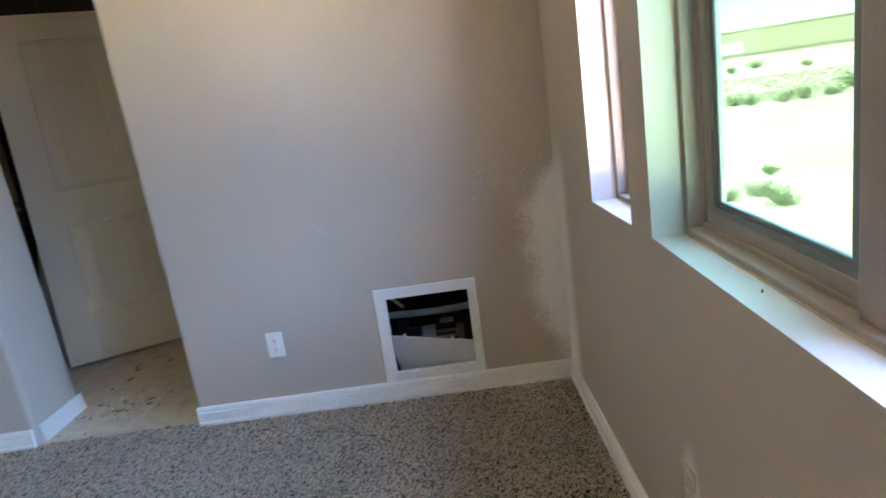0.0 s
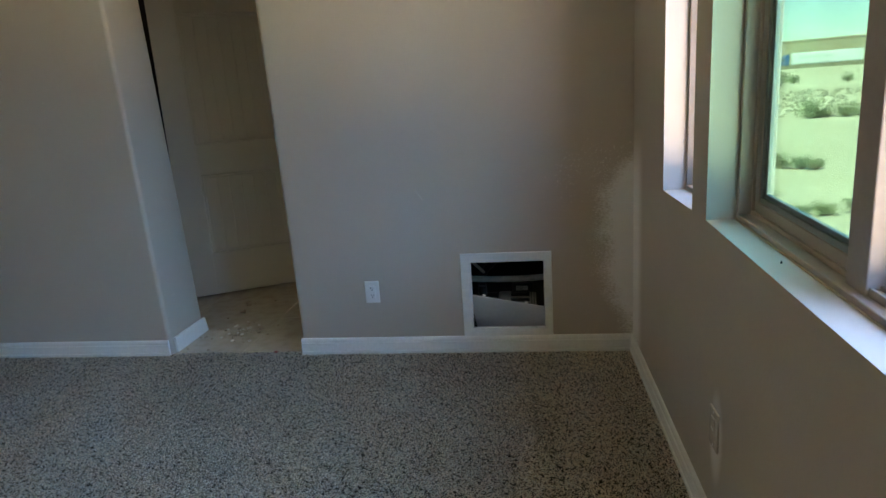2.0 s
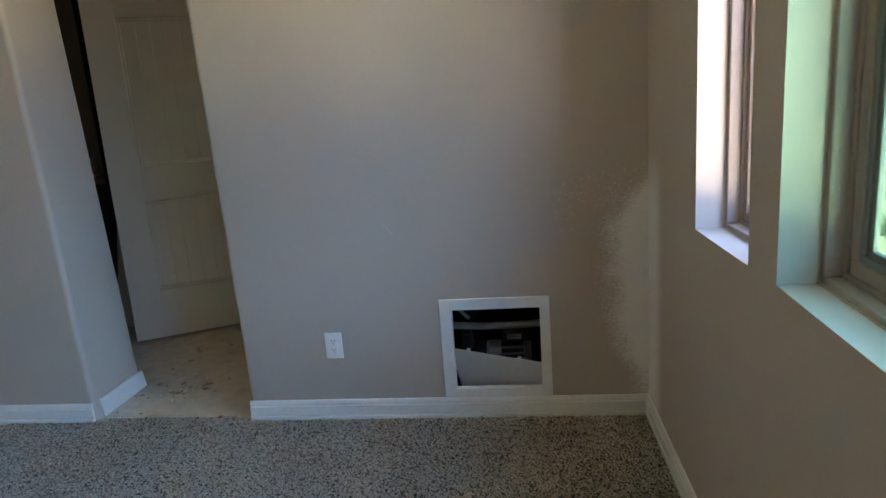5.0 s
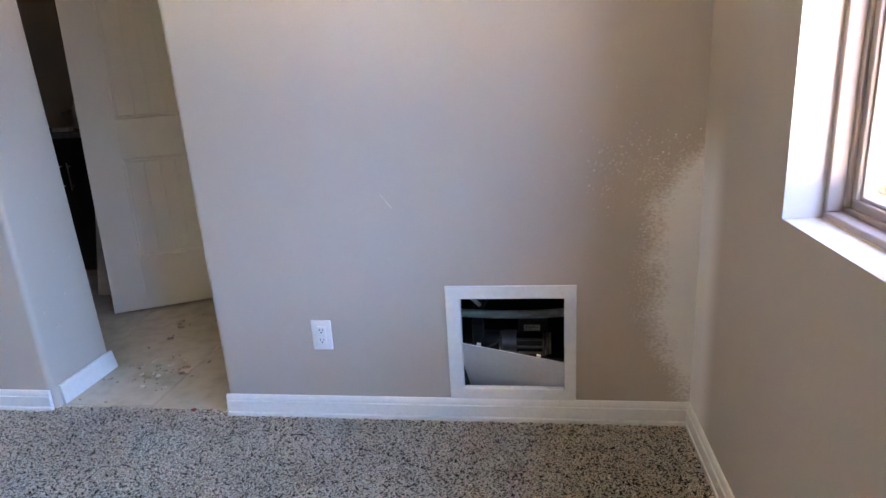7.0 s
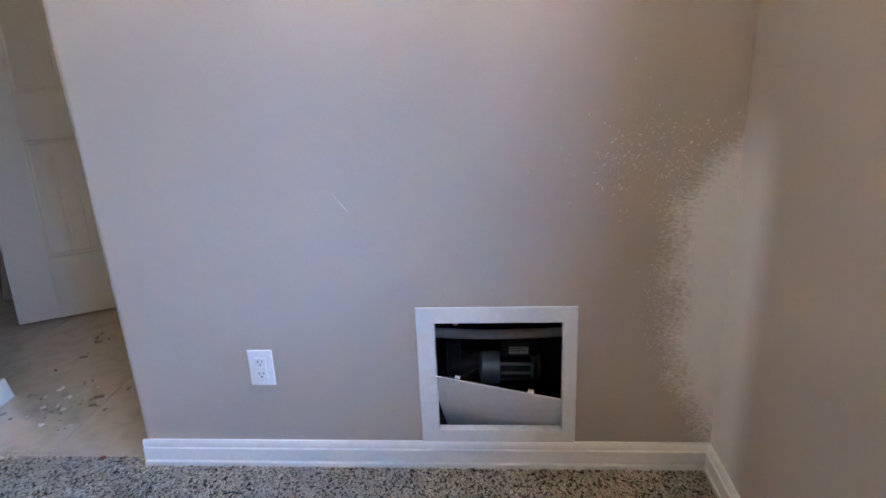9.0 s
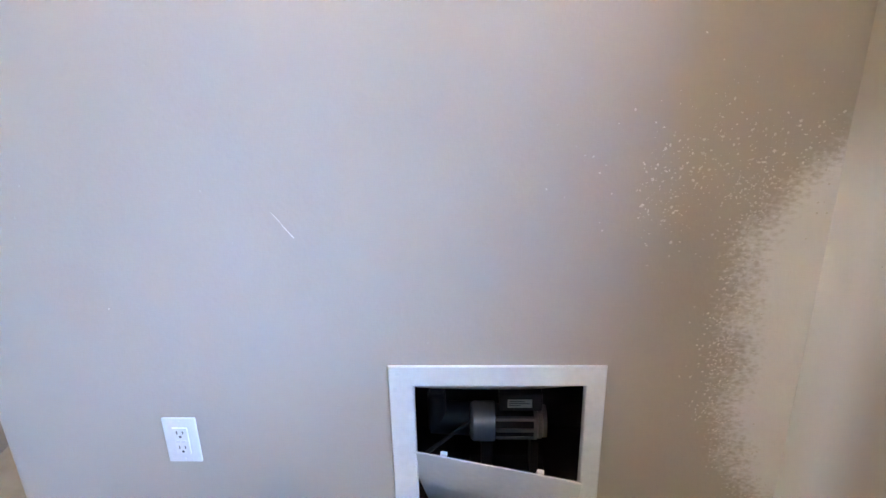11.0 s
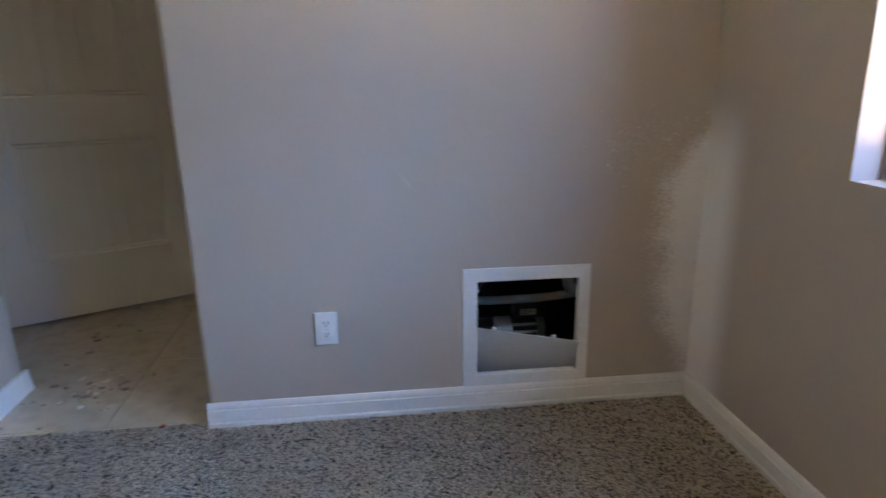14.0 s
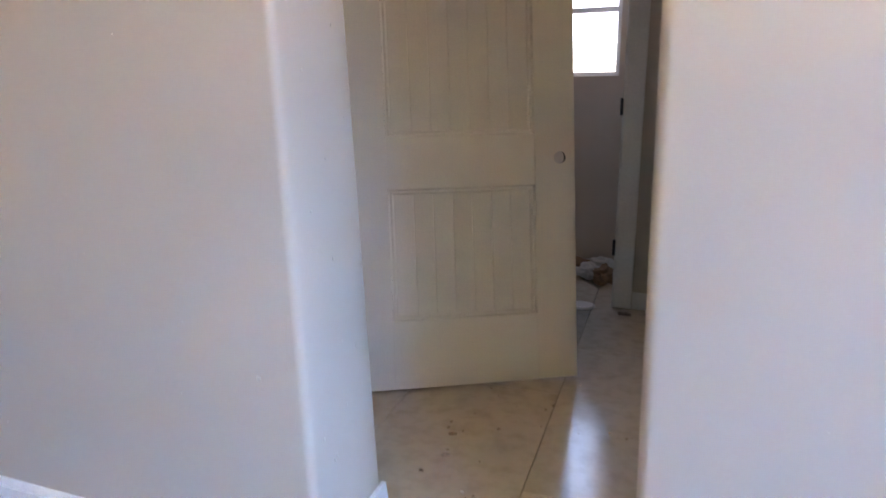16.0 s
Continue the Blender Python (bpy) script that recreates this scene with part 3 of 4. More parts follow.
# ---------- the loose door, off its hinges ----------
def panel_door(at, width, height):
    """A two-panel door with plank-grooved panels; x along its width, the face towards -y."""
    door = thing("door", at, "cream two-panel door with plank grooves and no knob, leaning off its hinges", "door")
    th, st = 0.035, 0.175
    zs = (0.290, 0.845, 1.055, height - 0.15)      # lower panel, upper panel
    bm = bmesh.new()
    box(bm, (0, 0, 0), (st, th, height), 0.002)
    box(bm, (width - st, 0, 0), (width, th, height), 0.002)
    for a, b in ((0, zs[0]), (zs[1], zs[2]), (zs[3], height)):
        box(bm, (st, 0, a), (width - st, th, b))
    part("stiles_and_rails", bm, M_DOOR, door)
    for a, b in ((zs[0], zs[1]), (zs[2], zs[3])):
        bm = bmesh.new()
        x0, x1 = st, width - st
        # sloping moulding round the panel
        for (p, q, s, t) in (((x0, a), (x1, a), (0, 1), (0, 1)), ((x1, a), (x1, b), (-1, 0), (-1, 0)), ((x1, b), (x0, b), (0, -1), (0, -1)), ((x0, b), (x0, a), (1, 0), (1, 0))):
            d = 0.026
            ins = {(x0, a): (1, 1), (x1, a): (-1, 1), (x1, b): (-1, -1), (x0, b): (1, -1)}
            v = []
            for off, y in ((0, 0.0), (0.008, 0.010), (0.016, 0.008), (d, 0.015)):
                v.append([bm.verts.new((c[0] + ins[c][0] * off, y, c[1] + ins[c][1] * off)) for c in (p, q)])
            for i in range(3):
                bm.faces.new((v[i][0], v[i][1], v[i + 1][1], v[i + 1][0]))
        bmesh.ops.recalc_face_normals(bm, faces=bm.faces)
        part("moulding", bm, M_DOOR, door)
        n = 7
        x0, x1, a2, b2 = x0 + 0.024, x1 - 0.024, a + 0.024, b - 0.024
        w = (x1 - x0) / n
        for i in range(n):
            bm = bmesh.new()
            g = 0.0022
            l, rr = x0 + i * w, x0 + (i + 1) * w
            prism(bm, [(l, 0.024), (l, 0.0150), (l + g, 0.0118), (rr - g, 0.0118), (rr, 0.0150), (rr, 0.024)], a2, b2)
            part("plank", bm, M_DOOR, door)
    # bore where the knob was: a grey disc for its lit hole
    bm = bmesh.new()
    tube(bm, (width - 0.066, -0.0006, 0.955), (width - 0.066, 0.004, 0.955), 0.027, 28)
    part("knob_hole", bm, M_STEEL, door, "grey metallic disc for the brightness seen through the empty knob bore")
    # flat dark crescent, the shade on the bore's inner side
    bm = bmesh.new()
    cres = [(width - 0.066 + 0.0255 * math.cos(t), 0.955 + 0.0255 * math.sin(t)) for t in (-1.35 + 0.27 * k for k in range(11))]
    cres += [(width - 0.066 + 0.006 + 0.012 * math.cos(t), 0.955 + 0.0225 * math.sin(t)) for t in (1.35 - 0.27 * k for k in range(11))]
    prism(bm, cres, -0.0011, 0.0, "y")
    part("bore_shade", bm, M_SLOT, door, "dark crescent painted for the shaded inner side of the bore")
    bm = bmesh.new()
    for i in range(28):
        a, b = (2 * math.pi * k / 28 for k in (i, i + 1))
        q = [(width - 0.066 + rad * math.cos(t), -0.0012, 0.955 + rad * math.sin(t)) for rad, t in ((0.026, a), (0.029, a), (0.029, b), (0.026, b))]
        bm.faces.new([bm.verts.new(p) for p in q])
    bmesh.ops.solidify(bm, geom=bm.faces[:], thickness=0.0008)
    part("bore_rim", bm, M_DOOR, door)
    return door


DOOR_A, DOOR_B = Vector((-2.250, 3.678, 0)), Vector((-1.388, 4.128, 0))
dd = (DOOR_B - DOOR_A)
LEAN_BACK = 8.0
panel_door(Matrix.Translation((DOOR_A.x, DOOR_A.y, 0.0)) @ pose(0, 0, 0, 0, 0, math.degrees(math.atan2(dd.y, dd.x))) @ pose(0, 0, 0.0115, -LEAN_BACK, 0, 0) @ pose(0, 0, 0, 0, -0.3, 0), dd.length, 2.10)

# white board that leans behind the door
bm = bmesh.new()
box(bm, (0, 0, 0), (0.30, 0.018, 0.72), 0.002)
tagged(mesh_ob("leaning_board", bm, M_TRIM), "plain white board leaning behind the loose door", "board").matrix_basis = pose(-2.60, 4.02, 0.0, -8, 5, 4)


# ---------- bathroom furniture ----------
def cabinet(name, lo, hi, doors, label, toe=0.10):
    cab = thing(name, (lo[0], lo[1], 0), label, "cabinet")
    w, d, h = hi[0] - lo[0], hi[1] - lo[1], hi[2]
    bm = bmesh.new()
    box(bm, (0, 0.02, toe), (w, d, h), 0.002)
    box(bm, (0.02, 0.08, 0), (w - 0.02, d, toe))
    part("body", bm, M_ESPRESSO, cab)
    for x0, x1, z0, z1, hx, hz in doors:
        bm = bmesh.new()
        box(bm, (x0, 0, z0), (x1, 0.019, z1), 0.003)
        leaf = part("door", bm, M_ESPRESSO, cab)
        bm = bmesh.new()
        tube(bm, (hx, -0.028, hz - 0.09), (hx, -0.028, hz + 0.09), 0.005, 12)
        for dz in (-0.065, 0.065):
            tube(bm, (hx, -0.028, hz + dz), (hx, 0.002, hz + dz), 0.004, 10)
        part("handle", bm, M_STEEL, leaf, "brushed nickel bar handle", True)
    return cab


cabinet("tall_cabinet", (-2.70, 4.30, 0), (-1.78, 4.80, 2.42), [(0.004, 0.458, 0.104, 1.30, 0.42, 1.15), (0.462, 0.916, 0.104, 1.30, 0.50, 1.15), (0.004, 0.458, 1.304, 2.416, 0.42, 1.45), (0.462, 0.916, 1.304, 2.416, 0.50, 1.45)], "tall espresso linen cabinet behind the loose door")
cabinet("vanity_cabinet", (-4.28, 4.45, 0), (-2.71, 4.99, 0.93), [(0.004, 0.52, 0.104, 0.926, 0.47, 0.68), (0.524, 1.04, 0.104, 0.926, 0.57, 0.68), (1.044, 1.30, 0.104, 0.926, 1.27, 0.68), (1.304, 1.565, 0.104, 0.926, 1.335, 0.68)], "espresso vanity cabinet with nickel bar handles")
bm = bmesh.new()
box(bm, (-4.29, 4.42, 0.931), (-2.705, 5.0, 0.965), 0.004)
tagged(mesh_ob("countertop", bm, M_COUNTER), "grey stone countertop on the espresso vanity", "countertop")
box_thing = thing("soap_box", (-3.0, 4.50, 0.966), "small white box lying on the counter", "box")
bm = bmesh.new()
box(bm, (-0.06, 0, 0), (0.06, 0.05, 0.028), 0.003)
part("carton", bm, M_PAPER, box_thing)
fa = thing("faucet", (-3.10, 4.78, 0.966), "nickel basin tap on the grey counter", "faucet")
bm = bmesh.new()
tube(bm, (0, 0, 0), (0, 0, 0.02), 0.028, 20)
tube(bm, (0, 0, 0.02), (0, 0, 0.14), 0.014, 16)
part("body", bm, M_STEEL, fa, smooth=True)
bm = bmesh.new()
tube(bm, (0, 0, 0.13), (0, -0.12, 0.11), 0.010, 14)
tube(bm, (0, -0.115, 0.115), (0, -0.12, 0.085), 0.010, 14)
part("spout", bm, M_STEEL, fa, smooth=True)
bm = bmesh.new()
tube(bm, (0, 0, 0.14), (0, 0.03, 0.18), 0.006, 12)
part("lever", bm, M_STEEL, fa, smooth=True)


# ---------- outlets ----------
def outlet(at, label, plate, holes):
    """Wall plate with a rectangular duplex receptacle; x across, the face towards -y."""
    o = thing("wall_outlet", at, label, "outlet", "outlets on the bedroom walls")
    bm = bmesh.new()
    box(bm, (-0.037, -0.006, -0.057), (0.037, 0, 0.057), 0.003, 3)
    part("plate", bm, plate, o, smooth=True)
    bm = bmesh.new()
    box(bm, (-0.0165, -0.0085, -0.0335), (0.0165, -0.004, 0.0335), 0.0012)
    face = part("receptacle", bm, plate, o)
    for cz in (0.019, -0.019):
        for dx, w, h in ((-0.0065, 0.0022, 0.0085), (0.0065, 0.0022, 0.0070)):
            bm = bmesh.new()
            box(bm, (dx - w / 2, -0.0088, cz + 0.003 - h / 2), (dx + w / 2, -0.0080, cz + 0.003 + h / 2))
            part("slot", bm, holes, face)
        bm = bmesh.new()
        tube(bm, (0, -0.0088, cz - 0.0075), (0, -0.0080, cz - 0.0075), 0.0028, 12)
        part("ground_hole", bm, holes, face)
    for dx in (-0.006, 0.006):
        bm = bmesh.new()
        box(bm, (dx - 0.0045, -0.0092, -0.003), (dx + 0.0045, -0.0080, 0.003), 0.0006)
        part("button", bm, M_FLAP, face)
    for cz in (0.0485, -0.0485):
        bm = bmesh.new()
        tube(bm, (0, -0.0068, cz), (0, -0.0055, cz), 0.003, 12)
        part("screw", bm, M_PLASTIC, o)
    return o


outlet(pose(-0.683, NORTH, 0.330), "white rectangular duplex outlet in a plain wall plate", M_PLASTIC, M_SLOT)
outlet(pose(EAST, 1.358, 0.335, 0, 0, -90), "almond duplex outlet on the shaded window wall", M_ALMOND, M_CAULK)


# ---------- access panel and pump ----------
ap = thing("access_hatch", (0, NORTH, 0), "white plastic access hatch frame, its cover dropped ajar inside", "access hatch")
ox0, ox1, oz0, oz1 = -0.227, 0.217, 0.080, 0.513
bm = bmesh.new()
t = 0.006
loops = []
for x0, x1, z0, z1, y in ((ox0, ox1, oz0, oz1, 0.0), (ox0, ox1, oz0, oz1, -t + 0.002), (ox0 + 0.002, ox1 - 0.002, oz0 + 0.002, oz1 - 0.002, -t),
                          (HOLE[0] + 0.002, HOLE[1] - 0.002, HOLE[2] + 0.004, HOLE[3] - 0.004, -t), (HOLE[0] + 0.004, HOLE[1] - 0.004, HOLE[2] + 0.006, HOLE[3] - 0.006, -t + 0.002), (HOLE[0] + 0.004, HOLE[1] - 0.004, HOLE[2] + 0.006, HOLE[3] - 0.006, 0.0)):
    loops.append([bm.verts.new(p) for p in ((x0, y, z0), (x1, y, z0), (x1, y, z1), (x0, y, z1))])
for a, e in zip(loops, loops[1:] + loops[:1]):
    for k in range(4):
        bm.faces.new((a[k], a[(k + 1) % 4], e[(k + 1) % 4], e[k]))
bmesh.ops.recalc_face_normals(bm, faces=bm.faces)
part("flange", bm, M_PLASTIC, ap)
bm = bmesh.new()
for lo, hi in (((HOLE[0] + 0.001, -0.003, HOLE[2] + 0.001), (HOLE[1] - 0.001, 0.022, HOLE[2] + 0.004)), ((HOLE[0] + 0.001, -0.003, HOLE[3] - 0.004), (HOLE[1] - 0.001, 0.022, HOLE[3] - 0.001)),
               ((HOLE[0] + 0.001, -0.003, HOLE[2] + 0.004), (HOLE[0] + 0.004, 0.022, HOLE[3] - 0.004)), ((HOLE[1] - 0.004, -0.003, HOLE[2] + 0.004), (HOLE[1] - 0.001, 0.022, HOLE[3] - 0.004))):
    box(bm, lo, hi)
part("lip", bm, M_PLASTIC, ap)

cover = thing("access_cover", pose(-0.190, NORTH - 0.004, 0.306, 0, 9.6, -4.0) @ pose(0, 0, 0, 24, 0, 0), "pale plastic access cover leaning back into the hole", "cover")
bm = bmesh.new()
# a thin sheet, warped: its foot is pushed over and curls back
cols, rws = 10, 8
sheet = [[bm.verts.new(((1 - u) * 0.062 * v + u * 0.041 * v + u * 0.372, 0.022 * v * v * (1 - 0.5 * u), -0.280 * v)) for u in (i / cols for i in range(cols + 1))] for v in (j / rws for j in range(rws + 1))]
for p, q in zip(sheet, sheet[1:]):
    for i in range(cols):
        bm.faces.new((p[i], q[i], q[i + 1], p[i + 1]))
bmesh.ops.recalc_face_normals(bm, faces=bm.faces)
bmesh.ops.solidify(bm, geom=bm.faces[:], thickness=0.003)
part("sheet", bm, M_FLAP, cover)
for x in (0.066, 0.275):
    bm = bmesh.new()
    box(bm, (x, -0.001, -0.012), (x + 0.015, 0.008, 0.008), 0.0015)
    part("clip", bm, M_PLASTIC, cover, "small white snap clip")

# framed bay behind the panel, the shade inside put into near-black colours
bay = thing("tub_bay", (0, 2.82, 0), "framed bay behind the access panel, its shade put into near-black colour", "bay", kind="structure")
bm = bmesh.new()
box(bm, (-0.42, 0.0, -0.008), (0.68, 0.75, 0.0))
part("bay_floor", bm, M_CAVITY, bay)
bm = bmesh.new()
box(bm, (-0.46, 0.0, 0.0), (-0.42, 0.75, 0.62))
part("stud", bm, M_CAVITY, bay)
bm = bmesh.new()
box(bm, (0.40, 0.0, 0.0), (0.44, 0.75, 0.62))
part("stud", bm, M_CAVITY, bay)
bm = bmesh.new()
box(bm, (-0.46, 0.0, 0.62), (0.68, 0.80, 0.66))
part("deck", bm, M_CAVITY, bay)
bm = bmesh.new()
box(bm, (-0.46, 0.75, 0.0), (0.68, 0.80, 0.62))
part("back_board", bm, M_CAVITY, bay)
# tub wall, darkened in its colour to sink into the bay's shade
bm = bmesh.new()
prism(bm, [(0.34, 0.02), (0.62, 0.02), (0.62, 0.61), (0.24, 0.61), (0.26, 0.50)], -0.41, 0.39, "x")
shell = part("tub_shell", bm, M_FIBER, bay, "fibreglass tub wall, coloured near black for the shade in the bay")

pump = thing("tub_pump", (0.02, 2.985, 0), "grey electric tub pump with a dark shell and pale sticker", "pump")
bm = bmesh.new()
box(bm, (-0.08, -0.05, 0.0), (0.12, 0.05, 0.02), 0.003)
box(bm, (-0.05, -0.03, 0.02), (-0.02, 0.03, 0.125), 0.003)
box(bm, (0.08, -0.03, 0.02), (0.10, 0.03, 0.125), 0.003)
part("mount", bm, M_MOTOR_DARK, pump)
bm = bmesh.new()
tube(bm, (-0.070, 0, 0.17), (-0.014, 0, 0.17), 0.052, 32)
tube(bm, (-0.078, 0, 0.17), (-0.070, 0, 0.17), 0.045, 32, 0.052)
part("end_bell", bm, M_MOTOR, pump, "pale grey cast end bell", True)
bm = bmesh.new()
tube(bm, (-0.014, 0, 0.17), (0.085, 0, 0.17), 0.046, 32)
part("shell", bm, M_MOTOR_DARK, pump, smooth=True)
for i in range(3):
    bm = bmesh.new()
    tube(bm, (0.085 + i * 0.013, 0, 0.17), (0.094 + i * 0.013, 0, 0.17), 0.048 - 0.003 * i, 28)
    part("fin", bm, M_MOTOR, pump, smooth=True)
for dz in (-0.022, 0.004, 0.030):
    bm = bmesh.new()
    dy = math.sqrt(0.046 ** 2 - dz ** 2)
    box(bm, (-0.012, -dy - 0.005, 0.166 + dz), (0.086, -dy + 0.006, 0.175 + dz), 0.0015)
    part("rib", bm, M_MOTOR, pump)
bm = bmesh.new()
box(bm, (-0.004, -0.045, 0.23), (0.105, 0.03, 0.28), 0.006)
part("capacitor_box", bm, M_MOTOR_DARK, pump)
bm = bmesh.new()
box(bm, (0.016, -0.0465, 0.243), (0.078, -0.0452, 0.267))
st = part("sticker", bm, M_LABEL, pump, "pale grey rating sticker")
for i, (a, b) in enumerate(((0.020, 0.060), (0.020, 0.072), (0.020, 0.050))):
    bm = bmesh.new()
    box(bm, (a, -0.0472, 0.2605 - i * 0.006), (b, -0.0466, 0.2625 - i * 0.006))
    part("print_bar", bm, M_SLOT, st)
bm = bmesh.new()
tube(bm, (-0.180, 0.02, 0.17), (-0.078, 0.01, 0.17), 0.045, 24)
tube(bm, (-0.165, 0.0, 0.15), (-0.165, -0.01, 0.265), 0.024, 20)
part("wet_end", bm, M_MOTOR_DARK, pump, "black plastic wet end", True)


def pipe(name, pts, rad, material, label):
    cu = bpy.data.curves.new(name, "CURVE")
    cu.dimensions, cu.bevel_depth, cu.bevel_resolution, cu.use_fill_caps = "3D", rad, 5, True
    sp = cu.splines.new("BEZIER")
    sp.bezier_points.add(len(pts) - 1)
    for b, p in zip(sp.bezier_points, pts):
        b.co, b.handle_left_type, b.handle_right_type = p, "AUTO", "AUTO"
    cu.materials.append(material)
    return tagged(new(name, cu), label, name.split("_")[-1])


pipe("air_pipe", [(-0.44, 2.97, 0.325), (-0.20, 2.965, 0.306), (0.03, 2.965, 0.300), (0.20, 2.965, 0.308), (0.41, 2.97, 0.330)], 0.0165, M_PVC, "off-white flexible pipe across the bay")
pipe("supply_pipe", [(-0.30, 2.92, 0.52), (-0.20, 2.93, 0.42), (-0.13, 2.945, 0.345)], 0.008, M_PVC, "thin pale pipe slanting down in the bay")
pipe("jet_pipe", [(0.225, 2.95, 0.615), (0.222, 2.945, 0.46), (0.218, 2.935, 0.375), (0.235, 2.945, 0.335)], 0.024, M_PVC, "pale pipe elbow hanging in the bay")
pipe("suction_pipe", [(-0.145, 2.98, 0.262), (-0.14, 3.0, 0.32), (-0.10, 3.05, 0.36), (-0.06, 3.10, 0.38)], 0.020, M_MOTOR_DARK, "black pipe bending back from the pump")
pipe("power_cord", [(-0.06, 2.94, 0.20), (-0.14, 2.90, 0.16), (-0.22, 2.92, 0.08), (-0.36, 2.96, 0.006)], 0.005, M_SLOT, "black power cord of the tub pump")


# ---------- marks on the walls ----------
def flecks(name, spots, label, wall="north"):
    """Irregular flat drops of paint, a little proud of the wall."""
    rng = random.Random(hash(len(spots)) % 1000)
    bm = bmesh.new()
    for x, z, s in spots:
        n = rng.choice((5, 6, 7))
        ph, el = rng.gauss(0.5, 0.6), rng.uniform(0.35, 0.9)
        pts = []
        for i in range(n):
            a = 2 * math.pi * i / n
            rr = s * rng.uniform(0.6, 1.1)
            u, v = rr * math.cos(a), rr * math.sin(a) * el
            pts.append((x + u * math.cos(ph) - v * math.sin(ph), z + u * math.sin(ph) + v * math.cos(ph)))
        low = [bm.verts.new((p[0], NORTH + 0.0002, p[1])) for p in pts]
        top = [bm.verts.new((x + (p[0] - x) * 0.7, NORTH - 0.0009, z + (p[1] - z) * 0.7)) for p in pts]
        for i in range(n):
            bm.faces.new((low[i], low[(i + 1) % n], top[(i + 1) % n], top[i]))
        bm.faces.new(top)
    bmesh.ops.recalc_face_normals(bm, faces=bm.faces)
    return tagged(mesh_ob(name, bm, M_FLECK), label, "paint", kind="stuff")


rng = random.Random(11)
spots = []
for i in range(1500):
    if i < 900:      # down the ragged edge of the patch
        z = rng.uniform(0.14, 0.90)
        edge = 0.452 + 0.125 * max(0.0, min(1.0, (0.45 - z) / 0.37)) ** 1.5 + 0.012 * math.sin(z * 9)
        x = edge + rng.gauss(-0.002, 0.026)
        s = rng.uniform(0.0010, 0.0036)
    elif i < 1380:    # across its top
        x = rng.uniform(0.25, 0.59)
        z = 0.93 - 0.25 * max(0.0, 0.46 - x) + rng.gauss(0, 0.060)
        s = rng.choice((0.0010, 0.0014, 0.0020, 0.0036)) * rng.uniform(0.7, 1.3)
    else:            # thinning out over the wall
        x = 0.44 - abs(rng.gauss(0, 0.14))
        z = 0.92 + rng.gauss(0, 0.11)
        s = rng.uniform(0.0008, 0.0032)
    if x < 0.59:
        spots.append((x, z, s))
flecks("paint_splatter", spots, "pale paint flecks spattered round the touch-up")

bm = bmesh.new()
for a, e, w in (((-0.428, 0.840), (-0.414, 0.822), 0.0011), ((-0.412, 0.818), (-0.391, 0.790), 0.0018)):
    prism(bm, [(a[0] - w * 0.4, a[1]), (a[0] + w * 0.4, a[1]), (e[0] + w, e[1]), (e[0] - w * 0.6, e[1])], NORTH - 0.0008, NORTH + 0.0005, "y")
tagged(mesh_ob("wall_scratch", bm, M_FLECK), "pale scratch in the taupe wall paint", "scratch")
bm = bmesh.new()
box(bm, (-1.978, NORTH - 0.004, 0.560), (-1.966, NORTH, 0.572), 0.0015)
tagged(mesh_ob("plaster_chip", bm, M_CHIP), "white chipped spot in the wall paint", "chip")


rng = random.Random(21)
bm = bmesh.new()
for k in range(16):
    y, z, s = rng.uniform(2.76, 3.03), rng.uniform(0.25, 1.75), rng.uniform(0.002, 0.0048)
    x = OPEN_L - (0.024 + 0.010 * (y - 2.722) / 0.32) * z
    box(bm, (x - 0.0005, y - s * 0.5, z - s * rng.uniform(0.6, 2.0)), (x + 0.0012, y + s * 0.5, z + s))
tagged(mesh_ob("wall_nicks", bm, M_CHIP), "small pale nicks in the paint of the opening's return", "nicks", kind="stuff")
bm = bmesh.new()
for k in range(9):
    x, z, s = rng.uniform(-3.0, -1.95), rng.uniform(0.2, 1.5), rng.uniform(0.001, 0.0025)
    box(bm, (x - s * 0.5, NORTH - 0.0012, z - s), (x + s * 0.5, NORTH + 0.0005, z + s))
for k in range(14):
    x, z, s = rng.uniform(-0.95, 0.1), rng.uniform(0.55, 1.9), rng.uniform(0.0007, 0.0016)
    box(bm, (x - s * 0.5, NORTH - 0.0010, z - s), (x + s * 0.5, NORTH + 0.0005, z + s * 1.4))
tagged(mesh_ob("wall_nicks", bm, M_CHIP), "tiny pale nicks scattered in the taupe wall paint", "nicks", kind="stuff")
bm = bmesh.new()
for k in range(22):
    y, z, s = rng.uniform(1.2, 2.6), rng.uniform(0.2, 0.85), rng.uniform(0.0008, 0.0022)
    box(bm, (EAST - 0.0012, y - s * 0.5, z - s), (EAST + 0.0005, y + s * 0.5, z + s * rng.uniform(0.6, 1.6)))
tagged(mesh_ob("wall_nicks", bm, M_CHIP), "tiny pale nicks in the paint under the windows", "nicks", kind="stuff")


